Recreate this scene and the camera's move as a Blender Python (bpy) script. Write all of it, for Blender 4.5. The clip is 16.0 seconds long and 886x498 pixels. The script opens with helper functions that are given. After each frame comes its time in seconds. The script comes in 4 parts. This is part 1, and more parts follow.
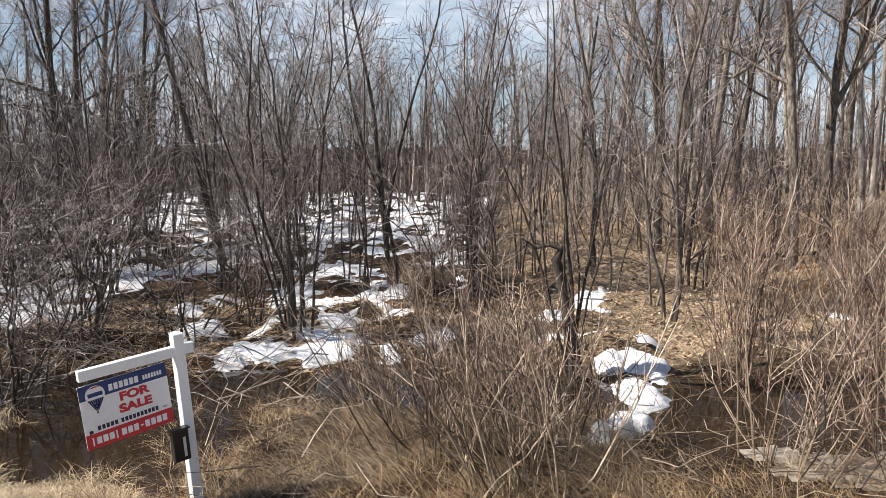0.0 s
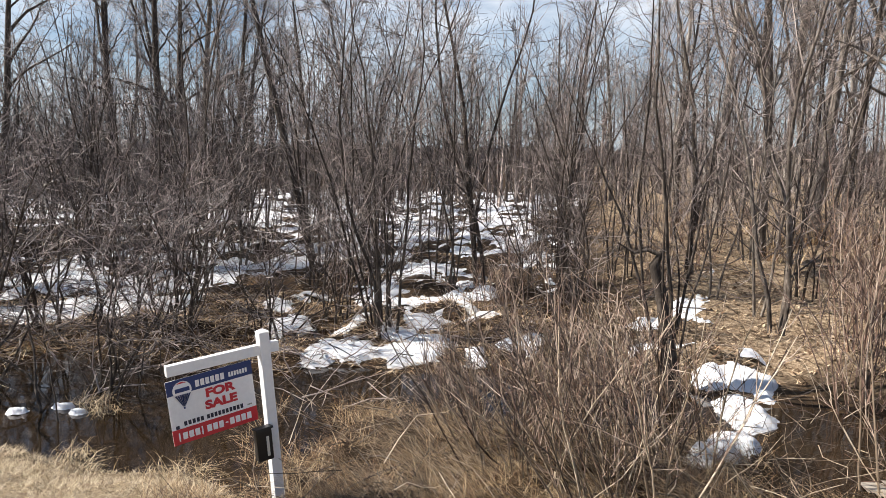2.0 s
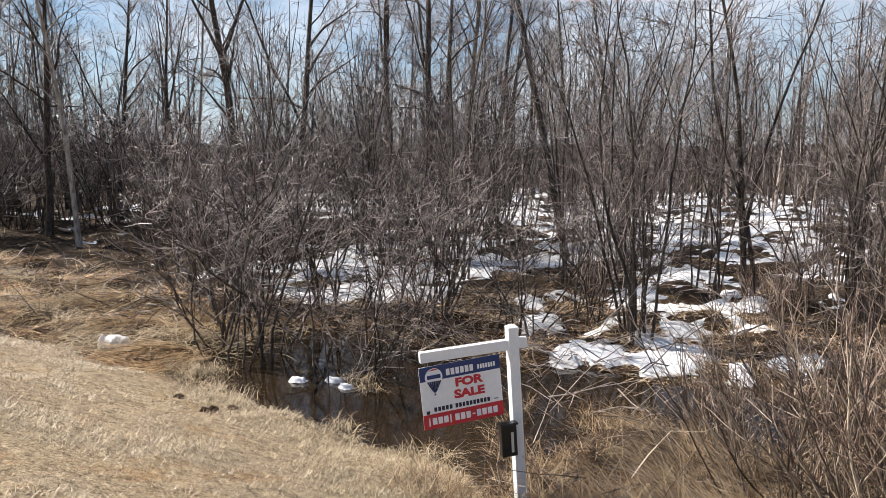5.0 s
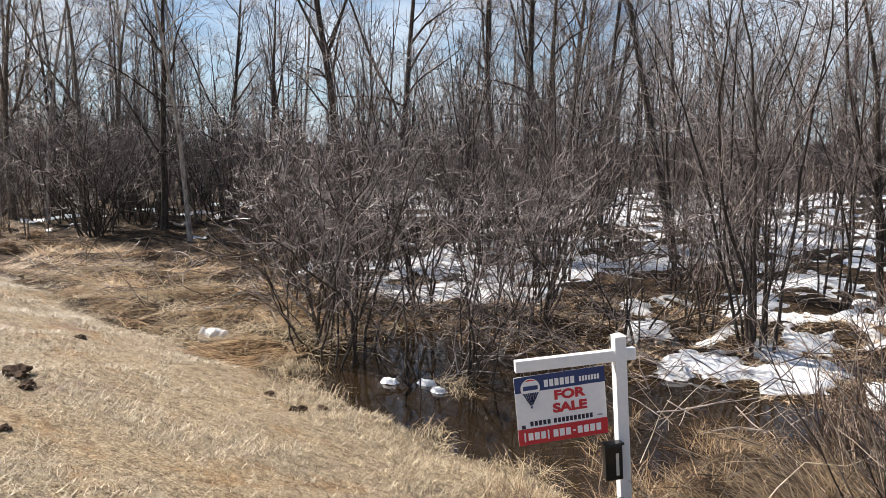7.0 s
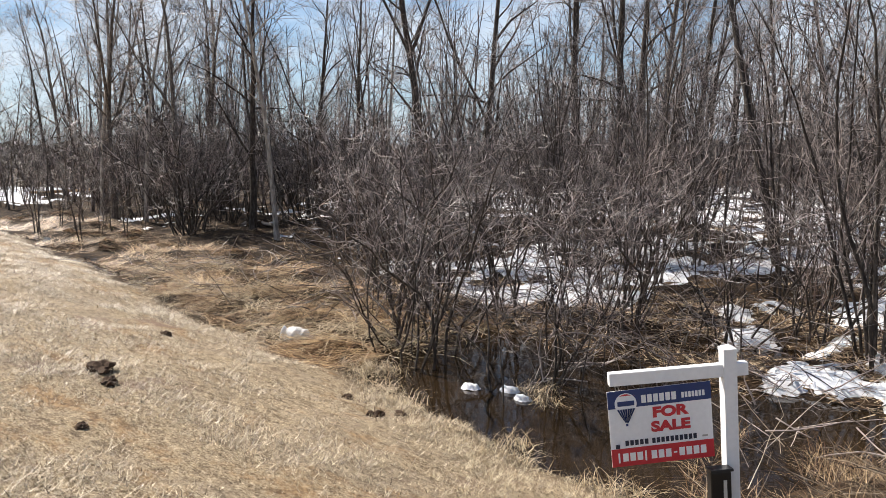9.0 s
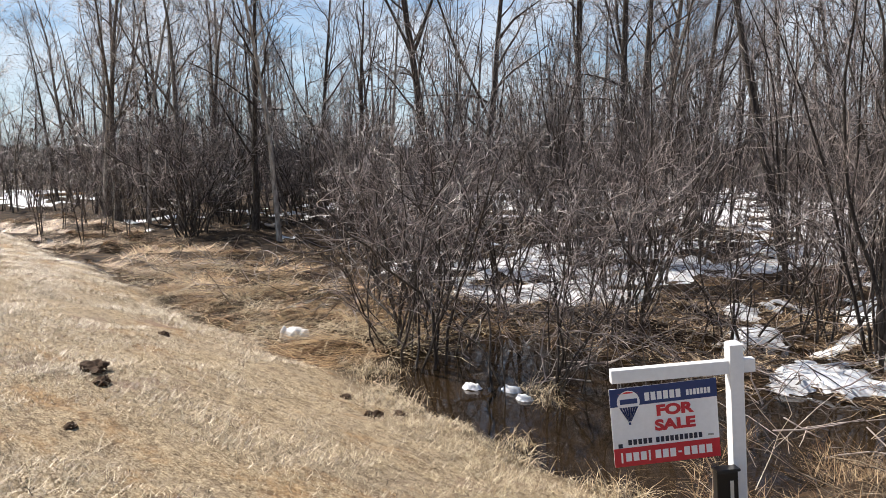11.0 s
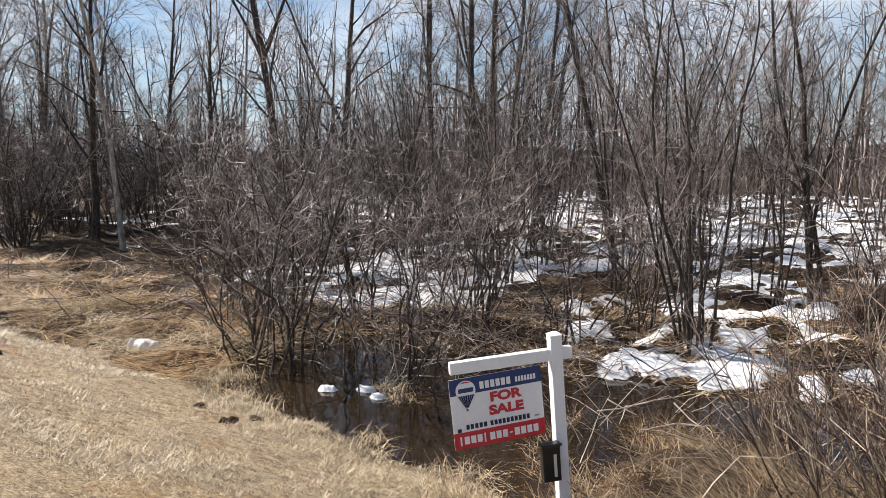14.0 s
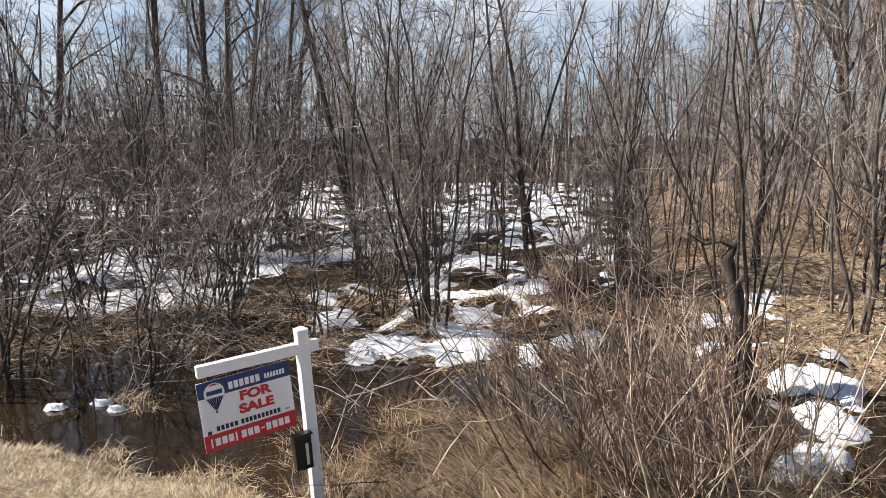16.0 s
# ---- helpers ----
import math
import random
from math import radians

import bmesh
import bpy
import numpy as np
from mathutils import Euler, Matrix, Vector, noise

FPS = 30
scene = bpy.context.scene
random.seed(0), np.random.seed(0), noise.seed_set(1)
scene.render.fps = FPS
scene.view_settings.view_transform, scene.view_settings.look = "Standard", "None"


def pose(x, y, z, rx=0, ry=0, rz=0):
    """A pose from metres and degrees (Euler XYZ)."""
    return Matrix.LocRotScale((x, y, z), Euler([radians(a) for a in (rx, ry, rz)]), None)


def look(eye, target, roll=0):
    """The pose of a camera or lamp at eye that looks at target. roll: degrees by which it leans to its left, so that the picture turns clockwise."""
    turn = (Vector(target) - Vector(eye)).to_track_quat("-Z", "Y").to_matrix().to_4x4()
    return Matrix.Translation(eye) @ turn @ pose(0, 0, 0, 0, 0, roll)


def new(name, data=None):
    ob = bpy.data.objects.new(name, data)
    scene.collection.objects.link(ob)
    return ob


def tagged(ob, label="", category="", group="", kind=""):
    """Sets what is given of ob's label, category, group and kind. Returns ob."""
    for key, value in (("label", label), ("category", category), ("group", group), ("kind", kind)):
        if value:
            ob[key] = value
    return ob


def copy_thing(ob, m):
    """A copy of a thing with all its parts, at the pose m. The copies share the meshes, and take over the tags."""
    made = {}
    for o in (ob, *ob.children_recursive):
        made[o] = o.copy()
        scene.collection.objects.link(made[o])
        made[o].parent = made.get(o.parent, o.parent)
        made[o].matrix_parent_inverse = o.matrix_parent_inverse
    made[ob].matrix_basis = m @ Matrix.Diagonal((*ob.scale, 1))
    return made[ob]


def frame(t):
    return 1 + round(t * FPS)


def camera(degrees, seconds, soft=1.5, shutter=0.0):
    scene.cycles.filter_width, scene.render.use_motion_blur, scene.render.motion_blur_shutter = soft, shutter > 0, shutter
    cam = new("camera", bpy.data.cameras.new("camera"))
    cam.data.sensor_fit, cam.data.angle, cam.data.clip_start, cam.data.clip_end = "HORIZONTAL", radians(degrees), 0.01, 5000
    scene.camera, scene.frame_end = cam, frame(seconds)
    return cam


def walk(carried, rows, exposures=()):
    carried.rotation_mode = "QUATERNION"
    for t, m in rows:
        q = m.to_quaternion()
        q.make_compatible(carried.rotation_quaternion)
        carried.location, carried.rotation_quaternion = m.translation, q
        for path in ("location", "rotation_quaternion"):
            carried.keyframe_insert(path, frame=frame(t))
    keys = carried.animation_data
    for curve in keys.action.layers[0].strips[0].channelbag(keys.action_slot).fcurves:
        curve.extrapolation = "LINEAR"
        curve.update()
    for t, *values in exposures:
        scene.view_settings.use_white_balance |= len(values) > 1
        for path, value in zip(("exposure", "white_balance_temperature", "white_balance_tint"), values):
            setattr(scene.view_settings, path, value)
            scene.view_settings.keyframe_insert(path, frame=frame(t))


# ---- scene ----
cam = camera(64.0, 16.0, soft=0.55)
PATH = [
    (0, (0.752, -1.383, 2.638), (0.709, 0.6, 2.383), 0.1),
    (0.5, (0.727, -1.311, 2.637), (0.633, 0.67, 2.38), 0.1),
    (1, (0.699, -1.241, 2.635), (0.543, 0.736, 2.378), 0.1),
    (1.5, (0.688, -1.178, 2.631), (0.467, 0.793, 2.373), 0.4),
    (2, (0.694, -1.131, 2.626), (0.411, 0.832, 2.368), 0.6),
    (2.5, (0.7, -1.116, 2.621), (0.336, 0.834, 2.361), 0.4),
    (3, (0.701, -1.111, 2.614), (0.227, 0.815, 2.357), 0.5),
    (3.5, (0.71, -1.103, 2.608), (0.108, 0.787, 2.35), 0.6),
    (4, (0.709, -1.083, 2.601), (-0.024, 0.759, 2.344), 0.6),
    (4.5, (0.682, -1.041, 2.593), (-0.174, 0.747, 2.333), 0.5),
    (7, (0.459, -0.623, 2.52), (-0.729, 0.964, 2.254), 0.3),
    (7.5, (0.364, -0.559, 2.511), (-0.88, 0.985, 2.243), 0.2),
    (8, (0.293, -0.484, 2.495), (-1.008, 1.01, 2.224), 0.1),
    (8.5, (0.26, -0.411, 2.481), (-1.097, 1.034, 2.21), 0.1),
    (11, (0.196, -0.24, 2.4), (-1.181, 1.186, 2.142), -0.4),
    (11.5, (0.219, -0.219, 2.394), (-1.089, 1.272, 2.137), -0.4),
    (12, (0.278, -0.217, 2.397), (-0.968, 1.327, 2.144), -0.3),
    (12.5, (0.347, -0.242, 2.406), (-0.849, 1.342, 2.155), -0.2),
    (13, (0.392, -0.293, 2.419), (-0.767, 1.318, 2.171), -0.1),
    (13.5, (0.426, -0.369, 2.435), (-0.697, 1.267, 2.186), -0.1),
    (14, (0.463, -0.455, 2.46), (-0.604, 1.219, 2.211), -0.1),
    (14.5, (0.5, -0.541, 2.486), (-0.472, 1.188, 2.23), -0.1),
    (15, (0.542, -0.607, 2.51), (-0.295, 1.19, 2.249), -0.1),
    (15.5, (0.557, -0.64, 2.53), (-0.095, 1.232, 2.263), -0.0),
    (16, (0.57, -0.643, 2.545), (0.156, 1.294, 2.265), 0.1),
]
walk(cam, [(t, look(eye, target, roll)) for t, eye, target, roll in PATH], [(0.0, 0.83, 6650, 13), (16.0, 0.83, 6650, 13)])
# ---------------------------------------------------------------- light
SUN_AZ = 266.0      # compass-like: 0 = +Y, 90 = +X
SUN_EL = 43.0
world = bpy.data.worlds.new("sky")
scene.world = world
world.use_nodes = True
wn, wl = world.node_tree.nodes, world.node_tree.links
wn.clear()
w_out = wn.new("ShaderNodeOutputWorld")
w_bg = wn.new("ShaderNodeBackground")
w_sky = wn.new("ShaderNodeTexSky")
w_sky.sky_type = "NISHITA"
w_sky.sun_disc = False
w_sky.sun_elevation, w_sky.sun_rotation = radians(SUN_EL), radians(SUN_AZ)
w_sky.air_density, w_sky.dust_density, w_sky.ozone_density = 1.0, 0.2, 1.2
w_bg.inputs["Strength"].default_value = 0.048
# thin broken cloud low all round, clear above
w_tc = wn.new("ShaderNodeTexCoord")
w_map = wn.new("ShaderNodeMapping")
w_map.inputs["Scale"].default_value = (1.6, 1.6, 5.0)
w_noise = wn.new("ShaderNodeTexNoise")
w_noise.inputs["Scale"].default_value = 1.7
w_noise.inputs["Detail"].default_value = 7.0
w_noise.inputs["Roughness"].default_value = 0.6
w_ramp = wn.new("ShaderNodeValToRGB")
w_ramp.color_ramp.elements[0].position, w_ramp.color_ramp.elements[1].position = 0.40, 0.68
w_ramp.color_ramp.elements[0].color = (0, 0, 0, 1)
w_ramp.color_ramp.elements[1].color = (0.9, 0.9, 0.9, 1)
w_mix = wn.new("ShaderNodeMixRGB")
w_mix.inputs["Color2"].default_value = (13.0, 13.8, 14.6, 1)
wl.new(w_tc.outputs["Generated"], w_map.inputs["Vector"])
wl.new(w_map.outputs["Vector"], w_noise.inputs["Vector"])
wl.new(w_noise.outputs["Fac"], w_ramp.inputs["Fac"])
w_sep = wn.new("ShaderNodeSeparateXYZ")
wl.new(w_tc.outputs["Generated"], w_sep.inputs["Vector"])
w_high = wn.new("ShaderNodeValToRGB")
w_high.color_ramp.elements[0].position, w_high.color_ramp.elements[1].position = 0.22, 0.5
w_high.color_ramp.elements[0].color, w_high.color_ramp.elements[1].color = (1, 1, 1, 1), (0.12, 0.12, 0.12, 1)
wl.new(w_sep.outputs["Z"], w_high.inputs["Fac"])
w_cloud = wn.new("ShaderNodeMixRGB")
w_cloud.blend_type = "MULTIPLY"
w_cloud.inputs["Fac"].default_value = 1.0
wl.new(w_ramp.outputs["Color"], w_cloud.inputs["Color1"])
wl.new(w_high.outputs["Color"], w_cloud.inputs["Color2"])
wl.new(w_cloud.outputs["Color"], w_mix.inputs["Fac"])
w_tint = wn.new("ShaderNodeMixRGB")
w_tint.blend_type = "MULTIPLY"
w_tint.inputs["Fac"].default_value = 1.0
w_tint.inputs["Color2"].default_value = (0.82, 1.06, 1.24, 1)
wl.new(w_sky.outputs["Color"], w_tint.inputs["Color1"])
wl.new(w_tint.outputs["Color"], w_mix.inputs["Color1"])
# pale haze low over the horizon
w_low = wn.new("ShaderNodeValToRGB")
w_low.color_ramp.elements[0].position, w_low.color_ramp.elements[1].position = 0.0, 0.24
w_low.color_ramp.elements[0].color, w_low.color_ramp.elements[1].color = (0.8, 0.8, 0.8, 1), (0, 0, 0, 1)
w_haze = wn.new("ShaderNodeMixRGB")
w_haze.inputs["Color2"].default_value = (7.6, 9.1, 10.4, 1)
wl.new(w_sep.outputs["Z"], w_low.inputs["Fac"])
wl.new(w_low.outputs["Color"], w_haze.inputs["Fac"])
wl.new(w_mix.outputs["Color"], w_haze.inputs["Color1"])
wl.new(w_haze.outputs["Color"], w_bg.inputs["Color"])
wl.new(w_bg.outputs["Background"], w_out.inputs["Surface"])

sun = new("sun", bpy.data.lights.new("sun", "SUN"))
sun.data.energy, sun.data.angle, sun.data.color = 5.0, radians(0.53), (1.0, 0.95, 0.87)
s_dir = Vector((math.sin(radians(SUN_AZ)) * math.cos(radians(SUN_EL)), math.cos(radians(SUN_AZ)) * math.cos(radians(SUN_EL)), math.sin(radians(SUN_EL))))
sun.matrix_world = look(s_dir * 60, (0, 0, 0))

# ---------------------------------------------------------------- materials


class Mat:
    """A small builder for a principled node material."""

    def __init__(self, name, rough=0.8, metal=0.0, spec=0.35):
        self.m = bpy.data.materials.new(name)
        self.m.use_nodes = True
        self.t = self.m.node_tree
        self.b = self.t.nodes["Principled BSDF"]
        self.b.inputs["Roughness"].default_value = rough
        self.b.inputs["Metallic"].default_value = metal
        self.b.inputs["Specular IOR Level"].default_value = spec

    def n(self, kind, **given):
        node = self.t.nodes.new(kind)
        for key, value in given.items():
            node.inputs[key.replace("_", " ")].default_value = value
        return node

    def l(self, a, b):
        self.t.links.new(a, b)

    def noise(self, scale, detail=5.0, rough=0.6, where="Object", stretch=None):
        tc = self.n("ShaderNodeTexCoord")
        node = self.n("ShaderNodeTexNoise", Scale=scale, Detail=detail, Roughness=rough)
        if stretch:
            mp = self.n("ShaderNodeMapping", Scale=stretch)
            self.l(tc.outputs[where], mp.inputs["Vector"])
            self.l(mp.outputs["Vector"], node.inputs["Vector"])
        else:
            self.l(tc.outputs[where], node.inputs["Vector"])
        return node.outputs["Fac"]

    def ramp(self, fac, *stops):
        node = self.n("ShaderNodeValToRGB")
        els = node.color_ramp.elements
        while len(els) < len(stops):
            els.new(0.5)
        for e, (p, c) in zip(els, stops):
            e.position, e.color = p, (*c, 1)
        self.l(fac, node.inputs["Fac"])
        return node.outputs["Color"]

    def mix(self, fac, a, b, how="MIX"):
        node = self.n("ShaderNodeMixRGB")
        node.blend_type = how
        for sock, v in ((node.inputs["Fac"], fac), (node.inputs["Color1"], a), (node.inputs["Color2"], b)):
            if isinstance(v, (int, float)):
                sock.default_value = v
            elif isinstance(v, tuple):
                sock.default_value = (*v, 1)
            else:
                self.l(v, sock)
        return node.outputs["Color"]

    def colour(self, out):
        if isinstance(out, tuple):
            self.b.inputs["Base Color"].default_value = (*out, 1)
        else:
            self.l(out, self.b.inputs["Base Color"])

    def bump(self, fac, strength=0.3, distance=0.01):
        node = self.n("ShaderNodeBump", Strength=strength, Distance=distance)
        self.l(fac, node.inputs["Height"])
        self.l(node.outputs["Normal"], self.b.inputs["Normal"])

    def island(self):
        return self.n("ShaderNodeNewGeometry").outputs["Random Per Island"]

    def each(self):
        return self.n("ShaderNodeObjectInfo").outputs["Random"]


def bark(name, dark, mid, light, grain=22.0):
    m = Mat(name, rough=0.85, spec=0.25)
    c = m.ramp(m.noise(grain, 6, 0.65, stretch=(1, 1, 0.25)), (0.3, dark), (0.5, mid), (0.72, light))
    v = m.ramp(m.each(), (0.0, (0.75, 0.75, 0.75)), (1.0, (1.15, 1.12, 1.08)))
    m.colour(m.mix(1.0, c, v, "MULTIPLY"))
    m.bump(m.noise(grain * 3, 4, 0.6, stretch=(1, 1, 0.3)), 0.5, 0.01)
    return m.m


def twig(name, *tones, rough=0.42, spec=0.6, patch=None):
    m = Mat(name, rough=rough, spec=spec)
    low, mid, bright, deep = tones
    c = m.ramp(m.island(), (0.0, deep), (0.28, low), (0.55, mid), (0.86, bright), (1.0, bright))
    v = m.ramp(m.noise(9.0, 3), (0.3, (0.6, 0.6, 0.6)), (0.7, (1.3, 1.3, 1.3)))
    c = m.mix(1.0, c, v, "MULTIPLY")
    if patch:
        c = m.mix(m.ramp(m.noise(0.8, 6, 0.7, stretch=(0.6, 1.2, 1)), (0.42, (0, 0, 0)), (0.58, (0.8, 0.8, 0.8))), c, m.mix(1.0, c, patch, "MULTIPLY"))
    m.colour(c)
    return m.m


M_BARK = bark("grey_bark", (0.035, 0.029, 0.024), (0.105, 0.088, 0.074), (0.30, 0.265, 0.23))
M_BARK_DARK = bark("dark_bark", (0.022, 0.018, 0.015), (0.062, 0.050, 0.041), (0.19, 0.162, 0.138))
# grey bark again, with sunlight on the trunks put into lighter tones
M_BARK_SUNLIT = bark("sunlit_bark", (0.045, 0.038, 0.031), (0.155, 0.132, 0.111), (0.42, 0.38, 0.33))
M_ASPEN = bark("aspen_bark", (0.07, 0.06, 0.05), (0.32, 0.29, 0.255), (0.62, 0.58, 0.53), 14.0)
M_TWIG = twig("grey_twig", (0.05, 0.038, 0.033), (0.15, 0.116, 0.102), (0.40, 0.335, 0.30), (0.03, 0.022, 0.019), rough=0.5, spec=0.5)
M_TWIG_PALE = twig("pale_twig", (0.10, 0.078, 0.066), (0.30, 0.242, 0.205), (0.62, 0.53, 0.46), (0.05, 0.038, 0.032), rough=0.5, spec=0.5)
M_TWIG_RED = twig("red_brown_twig", (0.055, 0.034, 0.026), (0.21, 0.128, 0.094), (0.58, 0.46, 0.36), (0.04, 0.021, 0.016))
M_TWIG_TAN = twig("tan_stem", (0.06, 0.043, 0.031), (0.20, 0.148, 0.10), (0.58, 0.48, 0.36), (0.035, 0.024, 0.018))
M_TWIG_ALDER = twig("alder_twig", (0.055, 0.041, 0.037), (0.165, 0.124, 0.11), (0.46, 0.39, 0.355), (0.024, 0.017, 0.016))
M_FAR = twig("far_wood", (0.075, 0.058, 0.052), (0.17, 0.133, 0.118), (0.40, 0.335, 0.30), (0.045, 0.034, 0.03), rough=0.7, spec=0.2)
M_STRAW = twig("dry_grass", (0.28, 0.19, 0.10), (0.48, 0.365, 0.215), (0.70, 0.575, 0.39), (0.09, 0.058, 0.032), rough=0.5, spec=0.4, patch=(0.80, 0.82, 0.80))
M_SEDGE = twig("sedge_straw", (0.10, 0.052, 0.024), (0.24, 0.147, 0.071), (0.50, 0.38, 0.228), (0.05, 0.024, 0.012), rough=0.5, spec=0.4)
M_STALK = twig("dead_stalk", (0.10, 0.066, 0.04), (0.20, 0.142, 0.09), (0.44, 0.355, 0.25), (0.03, 0.018, 0.011), rough=0.5, spec=0.4)
M_REED = twig("rusty_reed", (0.16, 0.078, 0.030), (0.36, 0.20, 0.085), (0.70, 0.52, 0.29), (0.07, 0.033, 0.015), rough=0.5, spec=0.4)
M_LITTER = twig("leaf_litter", (0.17, 0.105, 0.06), (0.40, 0.28, 0.172), (0.66, 0.52, 0.35), (0.07, 0.042, 0.026), rough=0.7, spec=0.25)


def ground_material():
    m = Mat("ground", rough=0.95, spec=0.2)
    mud = m.ramp(m.noise(3.0, 8, 0.7), (0.34, (0.010, 0.007, 0.004)), (0.5, (0.042, 0.026, 0.014)), (0.66, (0.13, 0.082, 0.043)))
    straw = m.ramp(m.noise(34.0, 8, 0.8, stretch=(1, 2.4, 1)), (0.36, (0.07, 0.047, 0.027)), (0.47, (0.32, 0.238, 0.143)), (0.62, (0.66, 0.545, 0.375)))
    worn = m.ramp(m.noise(70.0, 6, 0.7), (0.3, (0.18, 0.135, 0.088)), (0.65, (0.48, 0.385, 0.265)))
    rust = m.ramp(m.noise(30.0, 6, 0.75), (0.3, (0.13, 0.07, 0.032)), (0.65, (0.50, 0.325, 0.165)))
    straw = m.mix(m.ramp(m.noise(0.9, 6, 0.7, stretch=(0.45, 1.2, 1)), (0.50, (0, 0, 0)), (0.60, (0.85, 0.85, 0.85))), straw, worn)
    straw = m.mix(m.ramp(m.noise(1.5, 6, 0.7, stretch=(0.6, 1.3, 1)), (0.36, (0.8, 0.8, 0.8)), (0.46, (0, 0, 0))), straw, rust)
    thatch = m.ramp(m.noise(11.0, 7, 0.8, stretch=(0.8, 1.5, 1)), (0.36, (0.40, 0.37, 0.36)), (0.52, (1.0, 1.0, 1.0)), (0.66, (1.28, 1.26, 1.22)))
    straw = m.mix(1.0, straw, thatch, "MULTIPLY")
    bare = m.ramp(m.noise(60.0, 6, 0.75), (0.3, (0.10, 0.062, 0.045)), (0.65, (0.34, 0.235, 0.175)))
    straw = m.mix(m.ramp(m.noise(0.62, 7, 0.72, stretch=(0.8, 1.4, 1)), (0.58, (0, 0, 0)), (0.66, (0.8, 0.8, 0.8))), straw, bare)
    leaf = m.ramp(m.noise(18.0, 7, 0.75), (0.34, (0.055, 0.039, 0.025)), (0.5, (0.29, 0.21, 0.135)), (0.64, (0.60, 0.49, 0.34)))
    a = m.n("ShaderNodeAttribute")
    a.attribute_name = "cover"
    sep = m.n("ShaderNodeSeparateColor")
    m.l(a.outputs["Color"], sep.inputs["Color"])
    c = m.mix(sep.outputs["Red"], mud, straw)
    c = m.mix(sep.outputs["Green"], c, leaf)
    m.colour(c)
    m.bump(m.noise(46.0, 7, 0.75), 1.0, 0.03)
    return m.m


def snow_material():
    m = Mat("old_snow", rough=0.75, spec=0.3)
    c = m.ramp(m.noise(2.2, 6, 0.65), (0.3, (0.63, 0.67, 0.71)), (0.55, (0.74, 0.755, 0.77)), (0.75, (0.66, 0.645, 0.61)))
    dirt = m.ramp(m.noise(30.0, 7, 0.75), (0.62, (0, 0, 0)), (0.78, (0.5, 0.5, 0.5)))
    m.colour(m.mix(dirt, c, (0.42, 0.36, 0.28)))
    m.b.inputs["Subsurface Weight"].default_value = 0.15
    m.b.inputs["Subsurface Radius"].default_value = (0.03, 0.035, 0.04)
    m.bump(m.noise(24.0, 6, 0.7), 0.5, 0.02)
    return m.m


def water_material():
    m = Mat("ditch_water", rough=0.035, spec=0.5)
    m.colour(m.ramp(m.noise(0.9, 5, 0.6), (0.3, (0.010, 0.007, 0.004)), (0.7, (0.035, 0.022, 0.011))))
    m.bump(m.noise(7.0, 3, 0.5), 0.06, 0.02)
    return m.m


M_GROUND, M_SNOW, M_WATER = ground_material(), snow_material(), water_material()


def plain(name, c, rough=0.45, spec=0.4, vary=0.06, scale=30.0):
    m = Mat(name, rough, 0.0, spec)
    lo = tuple(v * (1 - vary) for v in c)
    m.colour(m.ramp(m.noise(scale, 5, 0.65), (0.35, lo), (0.65, c)))
    return m.m


M_ICE = plain("rotten_ice", (0.46, 0.41, 0.34), 0.3, 0.5, 0.5, 5.0)
M_VINYL = plain("white_vinyl", (0.86, 0.86, 0.86), 0.42)
M_PANEL = plain("sign_white", (0.86, 0.86, 0.87), 0.35)
M_BLUE = plain("sign_blue", (0.018, 0.045, 0.16), 0.35)
M_RED = plain("sign_red", (0.55, 0.03, 0.045), 0.35)
M_INK = plain("sign_ink", (0.02, 0.025, 0.05), 0.4)
M_BOX = plain("black_plastic", (0.012, 0.012, 0.013), 0.35)
M_STEEL = plain("dull_steel", (0.35, 0.34, 0.32), 0.4)
M_CLEAR = plain("cloudy_plastic", (0.66, 0.64, 0.58), 0.3)
M_CLOD = plain("dark_soil", (0.10, 0.062, 0.038), 0.95, 0.2, 0.6, 25.0)

# ---------------------------------------------------------------- mesh helpers


def mesh_object(name, verts, faces, material, parent=None, label="", smooth=False):
    me = bpy.data.meshes.new(name)
    me.from_pydata(verts, [], faces)
    me.materials.append(material)
    if smooth:
        me.polygons.foreach_set("use_smooth", np.ones(len(me.polygons), dtype=bool))
    me.update()
    ob = new(name, me)
    ob.parent = parent
    if label:
        ob["label"] = label
    return ob


def part(name, bm, material, parent, label=""):
    me = bpy.data.meshes.new(name)
    bm.to_mesh(me)
    bm.free()
    me.materials.append(material)
    ob = new(name, me)
    ob.parent = parent
    if label:
        ob["label"] = label
    return ob


def block(w, d, h, at=(0, 0, 0), bevel=0.004, turn=None):
    """A bevelled block centred on at."""
    bm = bmesh.new()
    bmesh.ops.create_cube(bm, size=1.0)
    bmesh.ops.scale(bm, vec=(w, d, h), verts=bm.verts)
    if bevel:
        bmesh.ops.bevel(bm, geom=bm.edges[:], offset=bevel, segments=2, affect="EDGES", profile=0.6)
    if turn is not None:
        bmesh.ops.transform(bm, matrix=turn, verts=bm.verts)
    bmesh.ops.translate(bm, vec=at, verts=bm.verts)
    return bm


def thing(name, m, label, category, group="", kind=""):
    ob = new(name)
    ob.empty_display_size = 0.2
    ob.matrix_world = m
    return tagged(ob, label, category, group, kind)


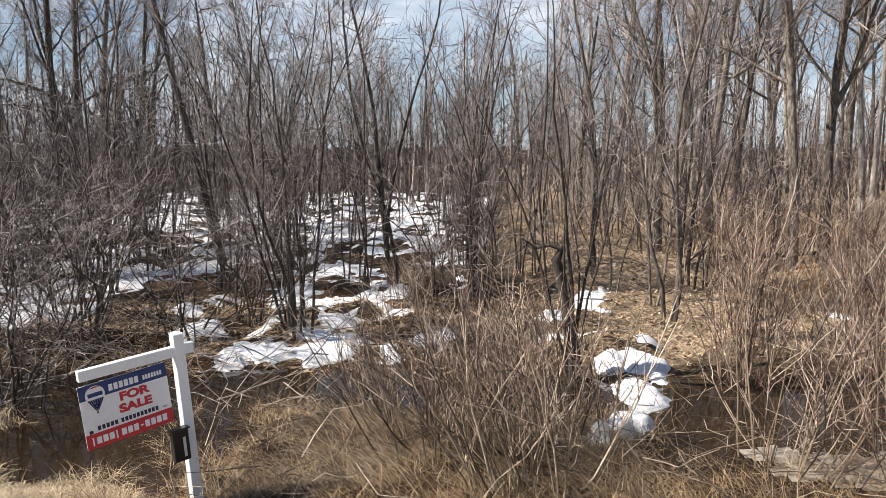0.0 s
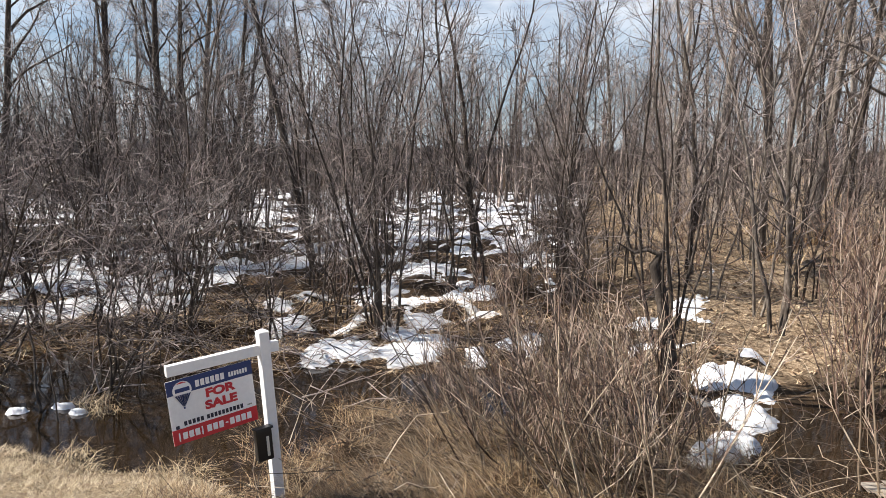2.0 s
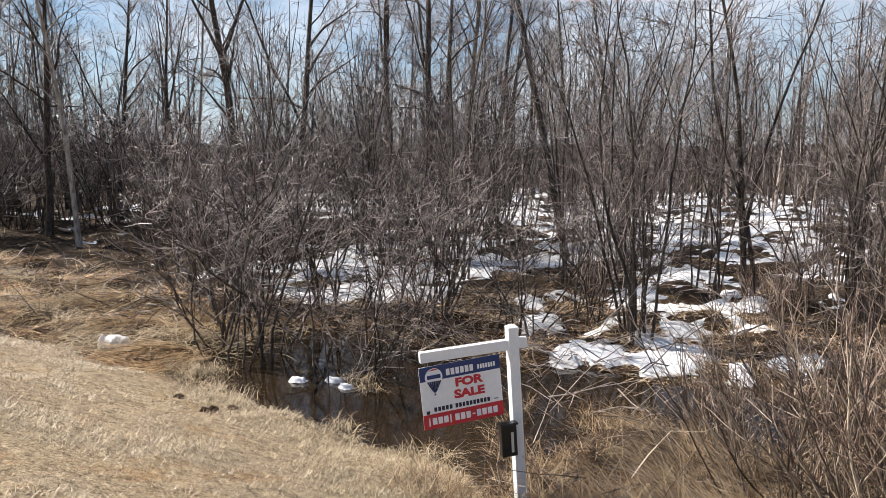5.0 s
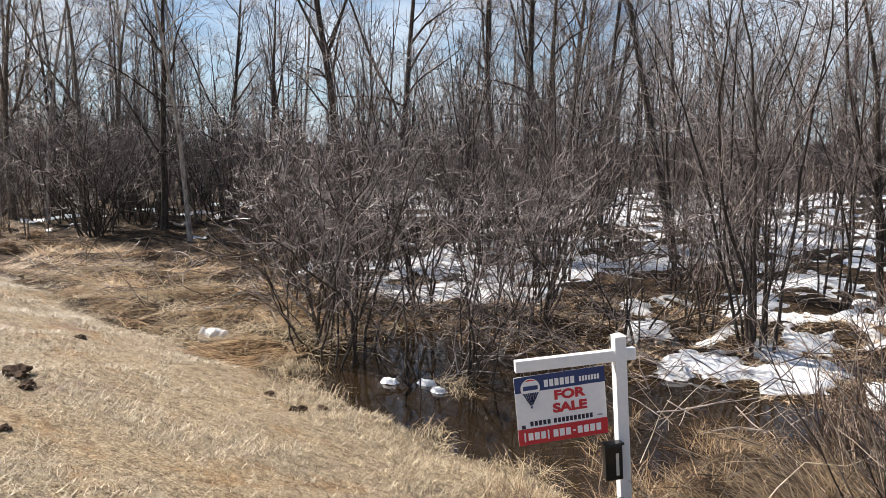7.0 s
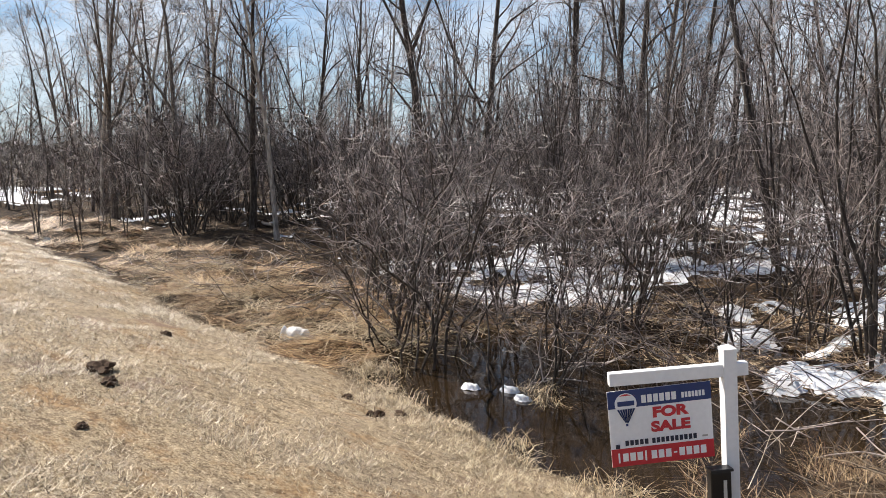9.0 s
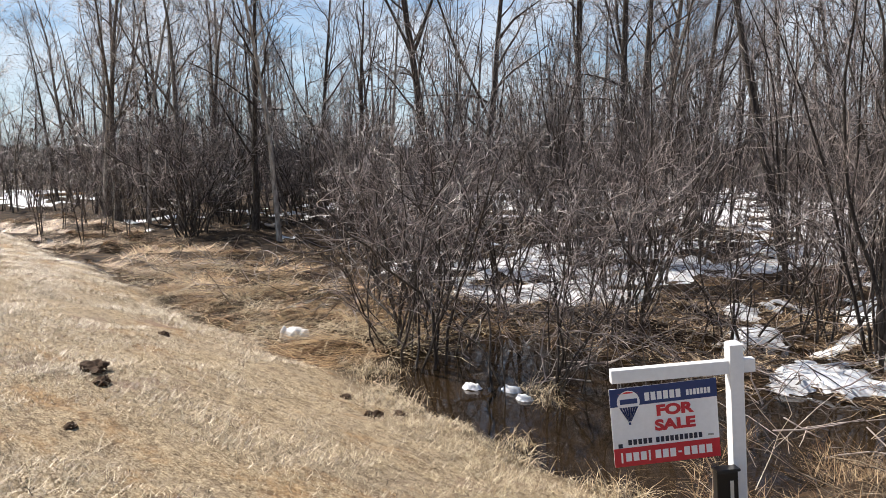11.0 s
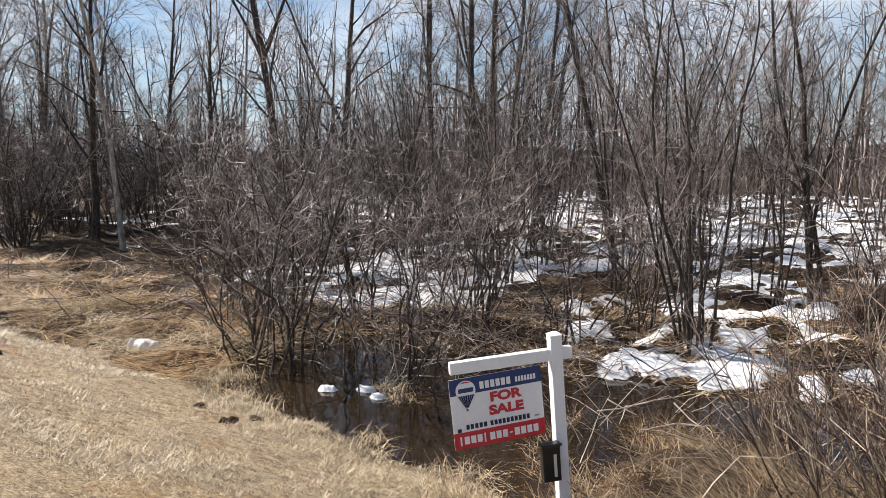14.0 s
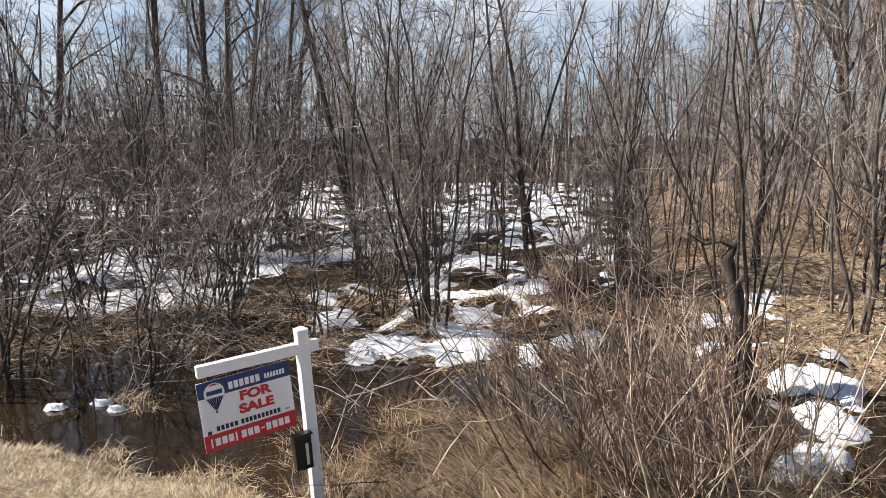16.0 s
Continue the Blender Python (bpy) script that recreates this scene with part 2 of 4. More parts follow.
class Tubes:
    """Gathers tapered tubes along bent lines into one mesh."""

    def __init__(self):
        self.v, self.f, self.count = [], [], 0

    def add(self, pts, rad, sides=3):
        pts = np.asarray(pts, float)
        n = len(pts)
        d = np.gradient(pts, axis=0)
        d /= np.linalg.norm(d, axis=1)[:, None] + 1e-9
        ref = np.array([0.31, 0.95, 0.05]) if abs(d[:, 2]).mean() > 0.6 else np.array([0.0, 0.1, 1.0])
        a = np.cross(d, ref)
        a /= np.linalg.norm(a, axis=1)[:, None] + 1e-9
        b = np.cross(d, a)
        ang = np.arange(sides) * 2 * np.pi / sides
        ring = a[:, None] * np.cos(ang)[None, :, None] + b[:, None] * np.sin(ang)[None, :, None]
        self.v.append((pts[:, None] + ring * np.asarray(rad)[:, None, None]).reshape(-1, 3))
        i = np.arange(n - 1)[:, None] * sides
        k = np.arange(sides)[None, :]
        k2 = (k + 1) % sides
        q = np.stack([i + k, i + k2, i + sides + k2, i + sides + k], -1).reshape(-1, 4)
        self.f.append(q + self.count)
        self.count += n * sides

    def arrays(self):
        return np.concatenate(self.v), np.concatenate(self.f)

    def object(self, name, material, parent=None, label="", smooth=False):
        v, f = self.arrays()
        return quads(name, v, f, material, parent, label, smooth)


def quads(name, v, f, material, parent=None, label="", smooth=False):
    """A mesh of four-sided (or three-sided) faces straight from arrays."""
    me = bpy.data.meshes.new(name)
    k = f.shape[1]
    me.vertices.add(len(v))
    me.vertices.foreach_set("co", np.ascontiguousarray(v, dtype=np.float32).ravel())
    me.loops.add(f.size)
    me.loops.foreach_set("vertex_index", np.ascontiguousarray(f, dtype=np.int32).ravel())
    me.polygons.add(len(f))
    me.polygons.foreach_set("loop_start", np.arange(0, f.size, k, dtype=np.int32))
    if smooth:
        me.polygons.foreach_set("use_smooth", np.ones(len(f), dtype=bool))
    me.update(calc_edges=True)
    me.materials.append(material)
    ob = new(name, me)
    ob.parent = parent
    if label:
        ob["label"] = label
    return ob


TABLES = {}


def smooth_noise(x, y, seed=0, octaves=4):
    """Value noise on arrays, about -1 to 1."""
    out, amp, tot = np.zeros_like(x, dtype=float), 1.0, 0.0
    for o in range(octaves):
        if (seed, o) not in TABLES:
            TABLES[seed, o] = np.random.RandomState(seed * 17 + o).rand(128, 128) * 2 - 1
        g = TABLES[seed, o]
        xi, yi = np.floor(x).astype(int), np.floor(y).astype(int)
        u, v = x - xi, y - yi
        u, v = u * u * (3 - 2 * u), v * v * (3 - 2 * v)
        a = g[xi % 128, yi % 128] * (1 - u) + g[(xi + 1) % 128, yi % 128] * u
        b = g[xi % 128, (yi + 1) % 128] * (1 - u) + g[(xi + 1) % 128, (yi + 1) % 128] * u
        out += amp * (a * (1 - v) + b * v)
        tot += amp
        amp *= 0.5
        x, y = x * 2.03 + 11.3, y * 2.03 + 5.7
    return out / tot * 1.6


def step(a, b, x):
    t = np.clip((x - a) / (b - a), 0, 1)
    return t * t * (3 - 2 * t)


# ---------------------------------------------------------------- the ground


def bank_edge(x):
    """Where the mown bank meets the ditch."""
    return 4.05 + 0.1 * np.maximum(0, -3 - x) - 1.0 * step(-2.4, -0.8, x) + 0.18 * smooth_noise(x * 0.7, x * 0 + 3.1, 3, 3)


def marsh_edge(x):
    return 7.0 - 1.2 * step(-7.5, -10.5, x) + 0.09 * np.maximum(0, -10 - x) - 0.35 * step(0, 3, x) + 0.4 * np.exp(-((x + 5.8) / 1.2) ** 2) + 0.3 * smooth_noise(x * 0.8, x * 0 + 9.4, 4, 3)


def leaf_cover(x, y):
    """The dry leaf-covered rise among the taller trees."""
    return step(0.8, 3.2, x - 0.06 * (y - 8) + 0.5 * smooth_noise(x * 0.5, y * 0.5, 9, 3)) * step(6.6, 8.2, y)


def ground_z(x, y):
    x, y = np.asarray(x, float), np.asarray(y, float)
    s = bank_edge(x) - y
    bank = np.interp(s, [-0.6, -0.25, 0.0, 0.7, 2.0, 4.0, 5.6, 9.0], [-0.22, -0.1, 0.03, 0.25, 0.55, 0.88, 1.0, 1.05])
    bank += step(0, 0.6, s) * (0.035 * smooth_noise(x * 1.3, y * 1.3, 5, 4))
    q = y - marsh_edge(x)
    hum = smooth_noise(x * 1.15, y * 1.15, 6, 4)
    marsh = 0.02 + 0.16 * step(0.0, 0.8, q) * (hum + 0.45) + 0.12 * step(6, 22, q) + 0.004 * np.maximum(0, y - 40)
    marsh += leaf_cover(x, y) * (0.10 + 0.6 * step(8, 26, y))
    shut = step(-5.3, -6.6, x + 0.5 * (y - 5.2)) * 0.235 + 0.31 * step(-2.0, -0.9, x) * step(3.0, 1.9, x) * step(6.3, 5.0, y) + 0.22 * step(4.3, 3.6, y) * step(1.5, 2.5, x)
    ditch = -0.22 + shut + 0.09 * smooth_noise(x * 2.2, y * 2.2, 7, 3)
    mid = np.where(q > -0.35, ditch + (marsh - ditch) * step(-0.35, 0.15, q), ditch)
    return np.where(s > -0.6, np.maximum(bank, np.where(s < 0, ditch, bank)), mid)


def axis(lo, fine_lo, fine_hi, hi, d):
    a = list(np.arange(fine_lo, fine_hi, d))
    w, p = d, fine_lo
    left = []
    while p > lo:
        w *= 1.12
        p -= w
        left.append(max(p, lo))
    w, p = d, a[-1]
    right = []
    while p < hi:
        w *= 1.10
        p += w
        right.append(min(p, hi))
    return np.array(left[::-1] + a + right)


def sheet(xs, ys, z):
    nx, ny = len(xs), len(ys)
    X, Y = np.meshgrid(xs, ys, indexing="ij")
    v = np.stack([X, Y, z(X, Y)], -1).reshape(-1, 3)
    i = (np.arange(nx - 1)[:, None] * ny + np.arange(ny - 1)[None, :]).reshape(-1)
    return v, np.stack([i, i + ny, i + ny + 1, i + 1], -1)


gx, gy = axis(-600, -13, 7, 600, 0.1), axis(-600, -1.0, 12, 900, 0.1)
gv, gf = sheet(gx, gy, ground_z)
ground = quads("ground", gv, gf, M_GROUND, smooth=True)
tagged(ground, "roadside bank of dry grass falling to brown marsh and leaf litter", "ground", kind="structure")
cover = ground.data.color_attributes.new("cover", "FLOAT_COLOR", "POINT")
straw_c = np.clip(step(-0.1, 0.35, bank_edge(gv[:, 0]) - gv[:, 1]), 0, 1)
col = np.stack([straw_c, leaf_cover(gv[:, 0], gv[:, 1]), straw_c * 0, straw_c * 0 + 1], -1)
cover.data.foreach_set("color", col.astype(np.float32).ravel())

wv, wf = sheet(np.linspace(-60, 40, 60), np.linspace(2.0, 60, 40), lambda x, y: x * 0)
water = tagged(quads("water", wv, wf, M_WATER, smooth=True), "still dark brown ditch water reflecting bare stems", "water", kind="structure")

# ---------------------------------------------------------------- snow
PATCHES = [(-2.12, 7.3, 0.2, 0.2), (-1.9, 7.8, 0.42, 0.45), (-1.5, 8.7, 0.45, 0.5), (-1.75, 10.3, 0.42, 0.8), (-1.15, 9.5, 0.32, 0.45), (-2.05, 9.0, 0.26, 0.6), (-0.98, 7.7, 0.42, 0.4), (-0.84, 8.4, 0.32, 0.5), (-2.33, 11.5, 0.4, 1.3), (-1.88, 14.3, 0.75, 1.6),
           (-1.33, 17.6, 0.4, 0.8), (-0.16, 10.0, 0.4, 0.3), (-0.65, 10.5, 0.2, 0.4), (-0.4, 12.0, 0.2, 0.6), (0.87, 15.1, 0.4, 0.7), (0.47, 8.3, 0.36, 0.5), (-0.14, 7.7, 0.18, 0.3)]
DISTANT = [(-3.1, 22.5, 1.3, 3.8), (-0.6, 32, 1.2, 8.0), (-7.7, 26, 1.1, 5.5), (-10.4, 27, 1.5, 7.5), (-14.9, 25, 1.2, 3.0), (-10.3, 37, 1.4, 5.5), (-17.9, 19.4, 0.8, 1.8)]
WEST = [(-5.35, 14.8, 0.6, 1.6), (-3.15, 9.0, 0.26, 0.42), (-3.45, 10.8, 0.4, 0.35), (-3.7, 10.1, 0.3, 0.3), (-6.04, 10.0, 0.24, 0.42), (-5.42, 10.3, 0.26, 0.55), (-8.8, 11.2, 0.34, 1.8), (-7.56, 8.8, 0.2, 0.36),
        (-6.9, 8.35, 0.16, 0.25), (-13.7, 13.5, 0.6, 0.8), (-10.5, 14.9, 0.6, 0.9), (-8.7, 14.2, 0.3, 1.4), (-26.4, 11.9, 0.4, 1.2)]
TONGUE = [(2.62, 7.25, 0.24, 0.34), (3.02, 7.25, 0.26, 0.56), (2.82, 6.35, 0.27, 0.62), (2.5, 5.5, 0.24, 0.2), (2.24, 5.2, 0.15, 0.16), (2.1, 4.95, 0.1, 0.17)]
BEYOND = [(2.52, 8.1, 0.26, 0.24), (2.32, 9.7, 0.3, 0.6), (2.02, 8.1, 0.26, 0.45), (3.13, 11.1, 0.36, 1.2), (3.8, 12.7, 0.36, 0.5), (4.2, 14.3, 0.26, 0.4), (3.3, 8.1, 0.22, 0.22), (3.0, 7.85, 0.13, 0.24),
          (2.0, 6.8, 0.15, 0.18), (6.68, 9.6, 0.3, 0.42)]


def snow_depth(x, y, spots, field, fine=1.0):
    rag = smooth_noise(x * 2.4 * fine, y * 2.4 * fine, 21, 4)
    crumb = smooth_noise(x * 7.0 * fine, y * 7.0 * fine, 24, 3)
    m = np.full_like(x, -1.0)
    for cx, cy, rx, ry in spots:
        r = np.sqrt(((x - cx) / rx) ** 2 + ((y - cy) / ry) ** 2)
        m = np.maximum(m, 1.0 - r)
    m = m + 0.34 * rag + 0.24 * crumb
    if field:
        far = step(9.5, 18, y)
        big = smooth_noise(x * 1.15, y * 0.62, 22, 4)
        inside = step(8.6 - 0.9 * step(-2, -5, x), 10.0 - 0.9 * step(-2, -5, x), y) * (1 - step(0.2, 2.2, x - 0.05 * (y - 12))) * (1 - step(44, 52, y)) * step(-34, -26, x)
        less = 1.05 * step(-9.5, -13.0, x) * (1 - step(14, 24, y))
        m = np.maximum(m, (big - 0.02 + 0.22 * far + 0.15 * step(20, 40, y) + 0.55 * rag + 0.22 * crumb - less - 0.5 * step(-4.6, -3.2, x) * (1 - step(17, 24, y))) * inside - (1 - inside))
    return m


def snow_sheet(name, xs, ys, spots, field, label, thick, material=None, fine=1.0):
    X, Y = np.meshgrid(xs, ys, indexing="ij")
    m = snow_depth(X, Y, spots, field, fine)
    h = thick * np.clip(m, -0.25, 0.7) / 0.7
    h = np.where(h > 0, thick * np.clip(h / thick, 0, 1) ** 0.62, h * 0.9)
    z = np.maximum(ground_z(X, Y), 0.0) * (0.75 if thick > 0.05 else 1.0) + 0.012 + h + 0.3 * thick * smooth_noise(X * 3.1, Y * 3.1, 23, 4) + 0.22 * thick * smooth_noise(X * 10, Y * 10, 25, 3)
    ny = len(ys)
    v = np.stack([X, Y, z], -1).reshape(-1, 3)
    i = (np.arange(len(xs) - 1)[:, None] * ny + np.arange(ny - 1)[None, :])
    keep = ((m[:-1, :-1] > -0.2) | (m[1:, :-1] > -0.2) | (m[:-1, 1:] > -0.2) | (m[1:, 1:] > -0.2)).reshape(-1)
    i = i.reshape(-1)[keep]
    f = np.stack([i, i + ny, i + ny + 1, i + 1], -1)
    used, inv = np.unique(f, return_inverse=True)
    return tagged(quads(name, v[used], inv.reshape(f.shape), material or M_SNOW, smooth=True), label, "snow", kind="stuff")


snow_sheet("marsh_snow", np.concatenate([np.arange(-34, -9, 0.16), np.arange(-9, 3, 0.075)]), np.concatenate([np.arange(6.6, 15, 0.075), np.arange(15, 54, 0.2)]), PATCHES + DISTANT + WEST, True,
           "patchy melting white snow lying over the brown marsh", 0.075)
snow_sheet("snow_bank", np.arange(1.7, 3.8, 0.045), np.arange(4.7, 8.8, 0.045), TONGUE, False, "lumpy tongue of old white snow beside the ditch", 0.11)
snow_sheet("slope_snow", np.arange(0.8, 7.8, 0.07), np.arange(8.0, 14.8, 0.07), BEYOND, False, "thin leftover snow patches on brown leaves", 0.07)
for cx, cy, r in ((-7.7, 5.05, 0.13), (-4.56, 5.1, 0.045), (-4.2, 5.32, 0.05), (-3.95, 5.2, 0.04)):
    snow_sheet("snow_lump", np.arange(cx - 0.4, cx + 0.5, 0.016), np.arange(cy - 0.35, cy + 0.35, 0.016), [(cx, cy, r * 1.5, r), (cx + 1.3 * r, cy + 0.5 * r, r * 0.8, r * 0.6), (cx - 1.1 * r, cy - 0.4 * r, r * 0.7, r * 0.5)], False, "small lump of old snow at the water's edge", 0.12 if r > 0.08 else 0.045, None, 2.6 if r > 0.08 else 4.6)

for name, xs, ys, spots in (("ice_sheet", (2.9, 5.4), (3.6, 5.3), [(3.6, 4.75, 0.25, 0.14), (3.95, 4.5, 0.35, 0.22), (4.3, 4.35, 0.4, 0.25), (4.75, 4.6, 0.4, 0.2)]),):
    tagged(snow_sheet(name, np.arange(*xs, 0.05), np.arange(*ys, 0.05), spots, False, "thin dirty rotten ice on the ditch water", 0.008, M_ICE, 1.8), category="ice")
snow_sheet("far_snow", np.arange(-62, -33, 0.25), np.arange(8.5, 22, 0.25), [(-43, 11.4, 4.0, 1.6), (-52, 14.6, 6.0, 3.0), (-47, 12.6, 4.0, 1.5)], False, "large snow patch beyond the far end of the bank", 0.1, None, 0.5)

# ---------------------------------------------------------------- woody plants


def bend(rng, p, d, length, n, wobble, lift=0.0, droop=0.0):
    """A wandering line from p along d."""
    pts = [np.array(p, float)]
    d = np.array(d, float)
    d /= np.linalg.norm(d)
    for k in range(n):
        d = d + rng.normal(0, wobble, 3) + np.array([0, 0, lift - droop * k / n])
        d /= np.linalg.norm(d)
        pts.append(pts[-1] + d * length / n)
    return np.array(pts)


def side(rng, along, spread):
    """A direction that leaves along by about spread radians."""
    r = rng.normal(0, 1, 3)
    r -= along * (r @ along)
    r /= np.linalg.norm(r) + 1e-9
    return along * math.cos(spread) + r * math.sin(spread)


def grow(rng, wood, fine, p, d, length, radius, n, wobble, lift, branches, start, spread, blen, sub, tlen, thin=0.0035, sides=5, bn=4, tn=2, crook=0.2, sweep=0.10):
    """One stem with side branches that sweep upwards, and twigs."""
    line = bend(rng, p, d, length, n, wobble, lift)
    rad = thin + (radius - thin) * (1 - np.linspace(0, 1, n + 1)) ** 0.85
    wood.add(line, rad, sides)
    for _ in range(branches):
        t = start + (1 - start) * rng.rand() ** 0.85
        i = min(int(t * n), n - 1)
        q = line[i] + (line[i + 1] - line[i]) * (t * n - i)
        a = line[i + 1] - line[i]
        a /= np.linalg.norm(a)
        bl = blen * (1.2 - 0.8 * t) * rng.uniform(0.45, 1.4)
        bd = side(rng, a, rng.uniform(0.7, 1.4) * spread)
        br = max(thin * 1.2, rad[i] * rng.uniform(0.22, 0.42))
        limb = bend(rng, q, bd, bl, bn, crook, sweep)
        fine.add(limb, thin * 0.6 + (br - thin * 0.6) * (1 - np.linspace(0, 1, bn + 1)) ** 0.8, 3)
        for _ in range(sub):
            u = rng.uniform(0.15, 1.0)
            j = min(int(u * bn), bn - 1)
            q2 = limb[j] + (limb[j + 1] - limb[j]) * (u * bn - j)
            a2 = limb[j + 1] - limb[j]
            a2 /= np.linalg.norm(a2)
            tw = bend(rng, q2, side(rng, a2, rng.uniform(0.35, 0.95)), tlen * rng.uniform(0.4, 1.3) * (1.2 - 0.5 * u), tn, crook * 1.1, sweep)
            fine.add(tw, np.linspace(1.0, 0.35, tn + 1) * thin * (0.85 + 0.3 * rng.rand()), 3)
    return line


def build(name, seed, m, wood_mat, fine_mat, label, category, group, stems, woods="trunk", keep=30):
    """A woody plant: a thing with a mesh for each stem and one for its fine branches. stems: rows of arguments of grow()."""
    rng = np.random.RandomState(seed)
    fine, rest = Tubes(), Tubes()
    ob = thing(name, m, label, category, group)
    for k, row in enumerate(stems(rng)):
        wood = Tubes() if k < keep else rest
        grow(rng, wood, fine, **row)
        if k < keep:
            wood.object(woods, wood_mat, ob, smooth=True)
    if rest.v:
        tagged(rest.object("undergrowth", wood_mat, ob), kind="stuff")
    tagged(fine.object("crown", fine_mat, ob), kind="stuff")
    return ob


def on_ground(x, y, turn=0.0, size=1.0, sink=0.04, wide=None):
    w = size if wide is None else wide
    return pose(x, y, float(max(ground_z(x, y), -0.15)) - sink, 0, 0, turn) @ Matrix.Diagonal((w, w, size, 1))


def alder_stems(count, height, fan=0.36, r=0.017, branches=9, sub=4, bn=4, tn=2, thin=0.0046):
    def rows(rng):
        for k in range(count):
            a = rng.uniform(0, 2 * math.pi)
            tilt = fan * rng.uniform(0.1, 1.5)
            d = (math.cos(a) * math.sin(tilt), math.sin(a) * math.sin(tilt), math.cos(tilt))
            q = rng.uniform(0.02, 0.55)
            h = height * rng.uniform(0.5, 1.05)
            yield dict(p=(math.cos(a) * q, math.sin(a) * q, 0), d=d, length=h, radius=r * rng.uniform(0.55, 1.35), n=10, wobble=0.17, lift=0.05, branches=branches, start=0.22, spread=0.9, blen=height * 0.32, sub=sub, tlen=0.42, thin=thin, sides=5, bn=bn, tn=tn, crook=0.34, sweep=0.09)
    return rows


def willow_stems(count, height, lean=(0, 0), fan=0.22, thin=0.0028, r=0.0065):
    def rows(rng):
        for k in range(count):
            a = rng.uniform(0, 2 * math.pi)
            tilt = fan * abs(rng.normal(0, 1))
            d = (math.cos(a) * math.sin(tilt) + lean[0], math.sin(a) * math.sin(tilt) + lean[1], math.cos(tilt))
            q = rng.uniform(0.0, 0.45)
            h = height * rng.uniform(0.45, 1.1)
            yield dict(p=(math.cos(a) * q, math.sin(a) * q, 0), d=d, length=h, radius=r * rng.uniform(0.6, 1.5), n=6, wobble=0.085, lift=0.03, branches=6, start=0.2, spread=0.55, blen=height * 0.34, sub=2, tlen=0.26, thin=thin, sides=3, bn=3, tn=1, crook=0.14, sweep=0.06)
    return rows


def ramify(rng, wood, fine, line, rad, kids, first, reach, thin, level=1):
    """Branches on a stem, branches on those and twigs, each crooked and turning up to the light."""
    n = len(line) - 1
    for k in range(kids[0]):
        t = first + (1 - first) * (k + rng.rand()) / kids[0]
        i = min(int(t * n), n - 1)
        q = line[i] + (line[i + 1] - line[i]) * (t * n - i)
        a = line[i + 1] - line[i]
        a /= np.linalg.norm(a)
        ln = reach[0] * (1.25 - 0.85 * t) * rng.uniform(0.5, 1.35)
        r0 = max(thin, rad[i] * rng.uniform(0.3, 0.6))
        m = (6, 4, 1)[min(level, 3) - 1]
        limb = bend(rng, q, side(rng, a, rng.uniform(0.45, 1.05)), ln, m, (0.17, 0.24, 0.1)[min(level, 3) - 1], 0.075)
        lr = thin * 0.5 + (r0 - thin * 0.5) * (1 - np.linspace(0, 1, m + 1)) ** 0.8
        (wood if level == 1 and r0 > 0.02 else fine).add(limb, lr, 4 if level == 1 else 3)
        if len(kids) > 1:
            ramify(rng, wood, fine, limb, lr, kids[1:], 0.15, reach[1:], thin, level + 1)


def forest_tree(seed, m, wood_mat, label, height, r, forks=2, low=0.25, lean=0.0, kids=(15, 7, 6), fine_mat=None, thin=0.0066):
    """A tall bare tree: a trunk, forked leaders and three orders of branches."""
    rng = np.random.RandomState(seed)
    ob = thing("forest_tree", m, label, "tree", "forest trees")
    wood, fine = Tubes(), Tubes()
    line = bend(rng, (0, 0, -0.15), (lean, 0.0, 1), height, 14, 0.035, 0.01)
    rad = thin + (r - thin) * (1 - np.linspace(0, 1, 15)) ** 0.9
    rad[0] *= 1.25
    wood.add(line, rad, 8)
    ramify(rng, wood, fine, line, rad, kids, low, (height * 0.25, height * 0.10, 0.68), thin)
    for k in range(forks):
        i = int(rng.uniform(0.28, 0.5) * 14)
        a = rng.uniform(0, 6.28)
        b = bend(rng, line[i], (0.45 * math.cos(a), 0.45 * math.sin(a), 1), (height - line[i][2]) * rng.uniform(0.7, 0.95), 9, 0.07, 0.05)
        br = thin + (rad[i] * rng.uniform(0.5, 0.75) - thin) * (1 - np.linspace(0, 1, 10)) ** 0.9
        wood.add(b, br, 6)
        ramify(rng, wood, fine, b, br, (kids[0] // 2, *kids[1:]), 0.2, (height * 0.2, height * 0.09, 0.62), thin)
    wood.object("trunk", wood_mat, ob, smooth=True)
    tagged(fine.object("crown", fine_mat, ob), kind="stuff")
    return ob


def sapling_stems(height, r, count=1, limbs=26, fan=0.08, sub=6, thin=0.0045, base=0.1):
    def rows(rng):
        for k in range(count):
            a = rng.uniform(0, 6.28)
            t = fan * rng.uniform(0.3, 1.2)
            q = base * (count > 1) * rng.uniform(0.4, 1.3)
            yield dict(p=(q * math.cos(a), q * math.sin(a), -0.05), d=(t * math.cos(a), t * math.sin(a), 1), length=height * rng.uniform(0.7, 1.05), radius=r * rng.uniform(0.6, 1.2), n=12, wobble=0.085, lift=0.025,
                       branches=limbs, start=0.12, spread=0.75, blen=height * 0.19, sub=sub, tlen=0.42, thin=thin, sides=5, bn=4, tn=1, crook=0.24, sweep=0.11)
    return rows


rs = random.Random(7)

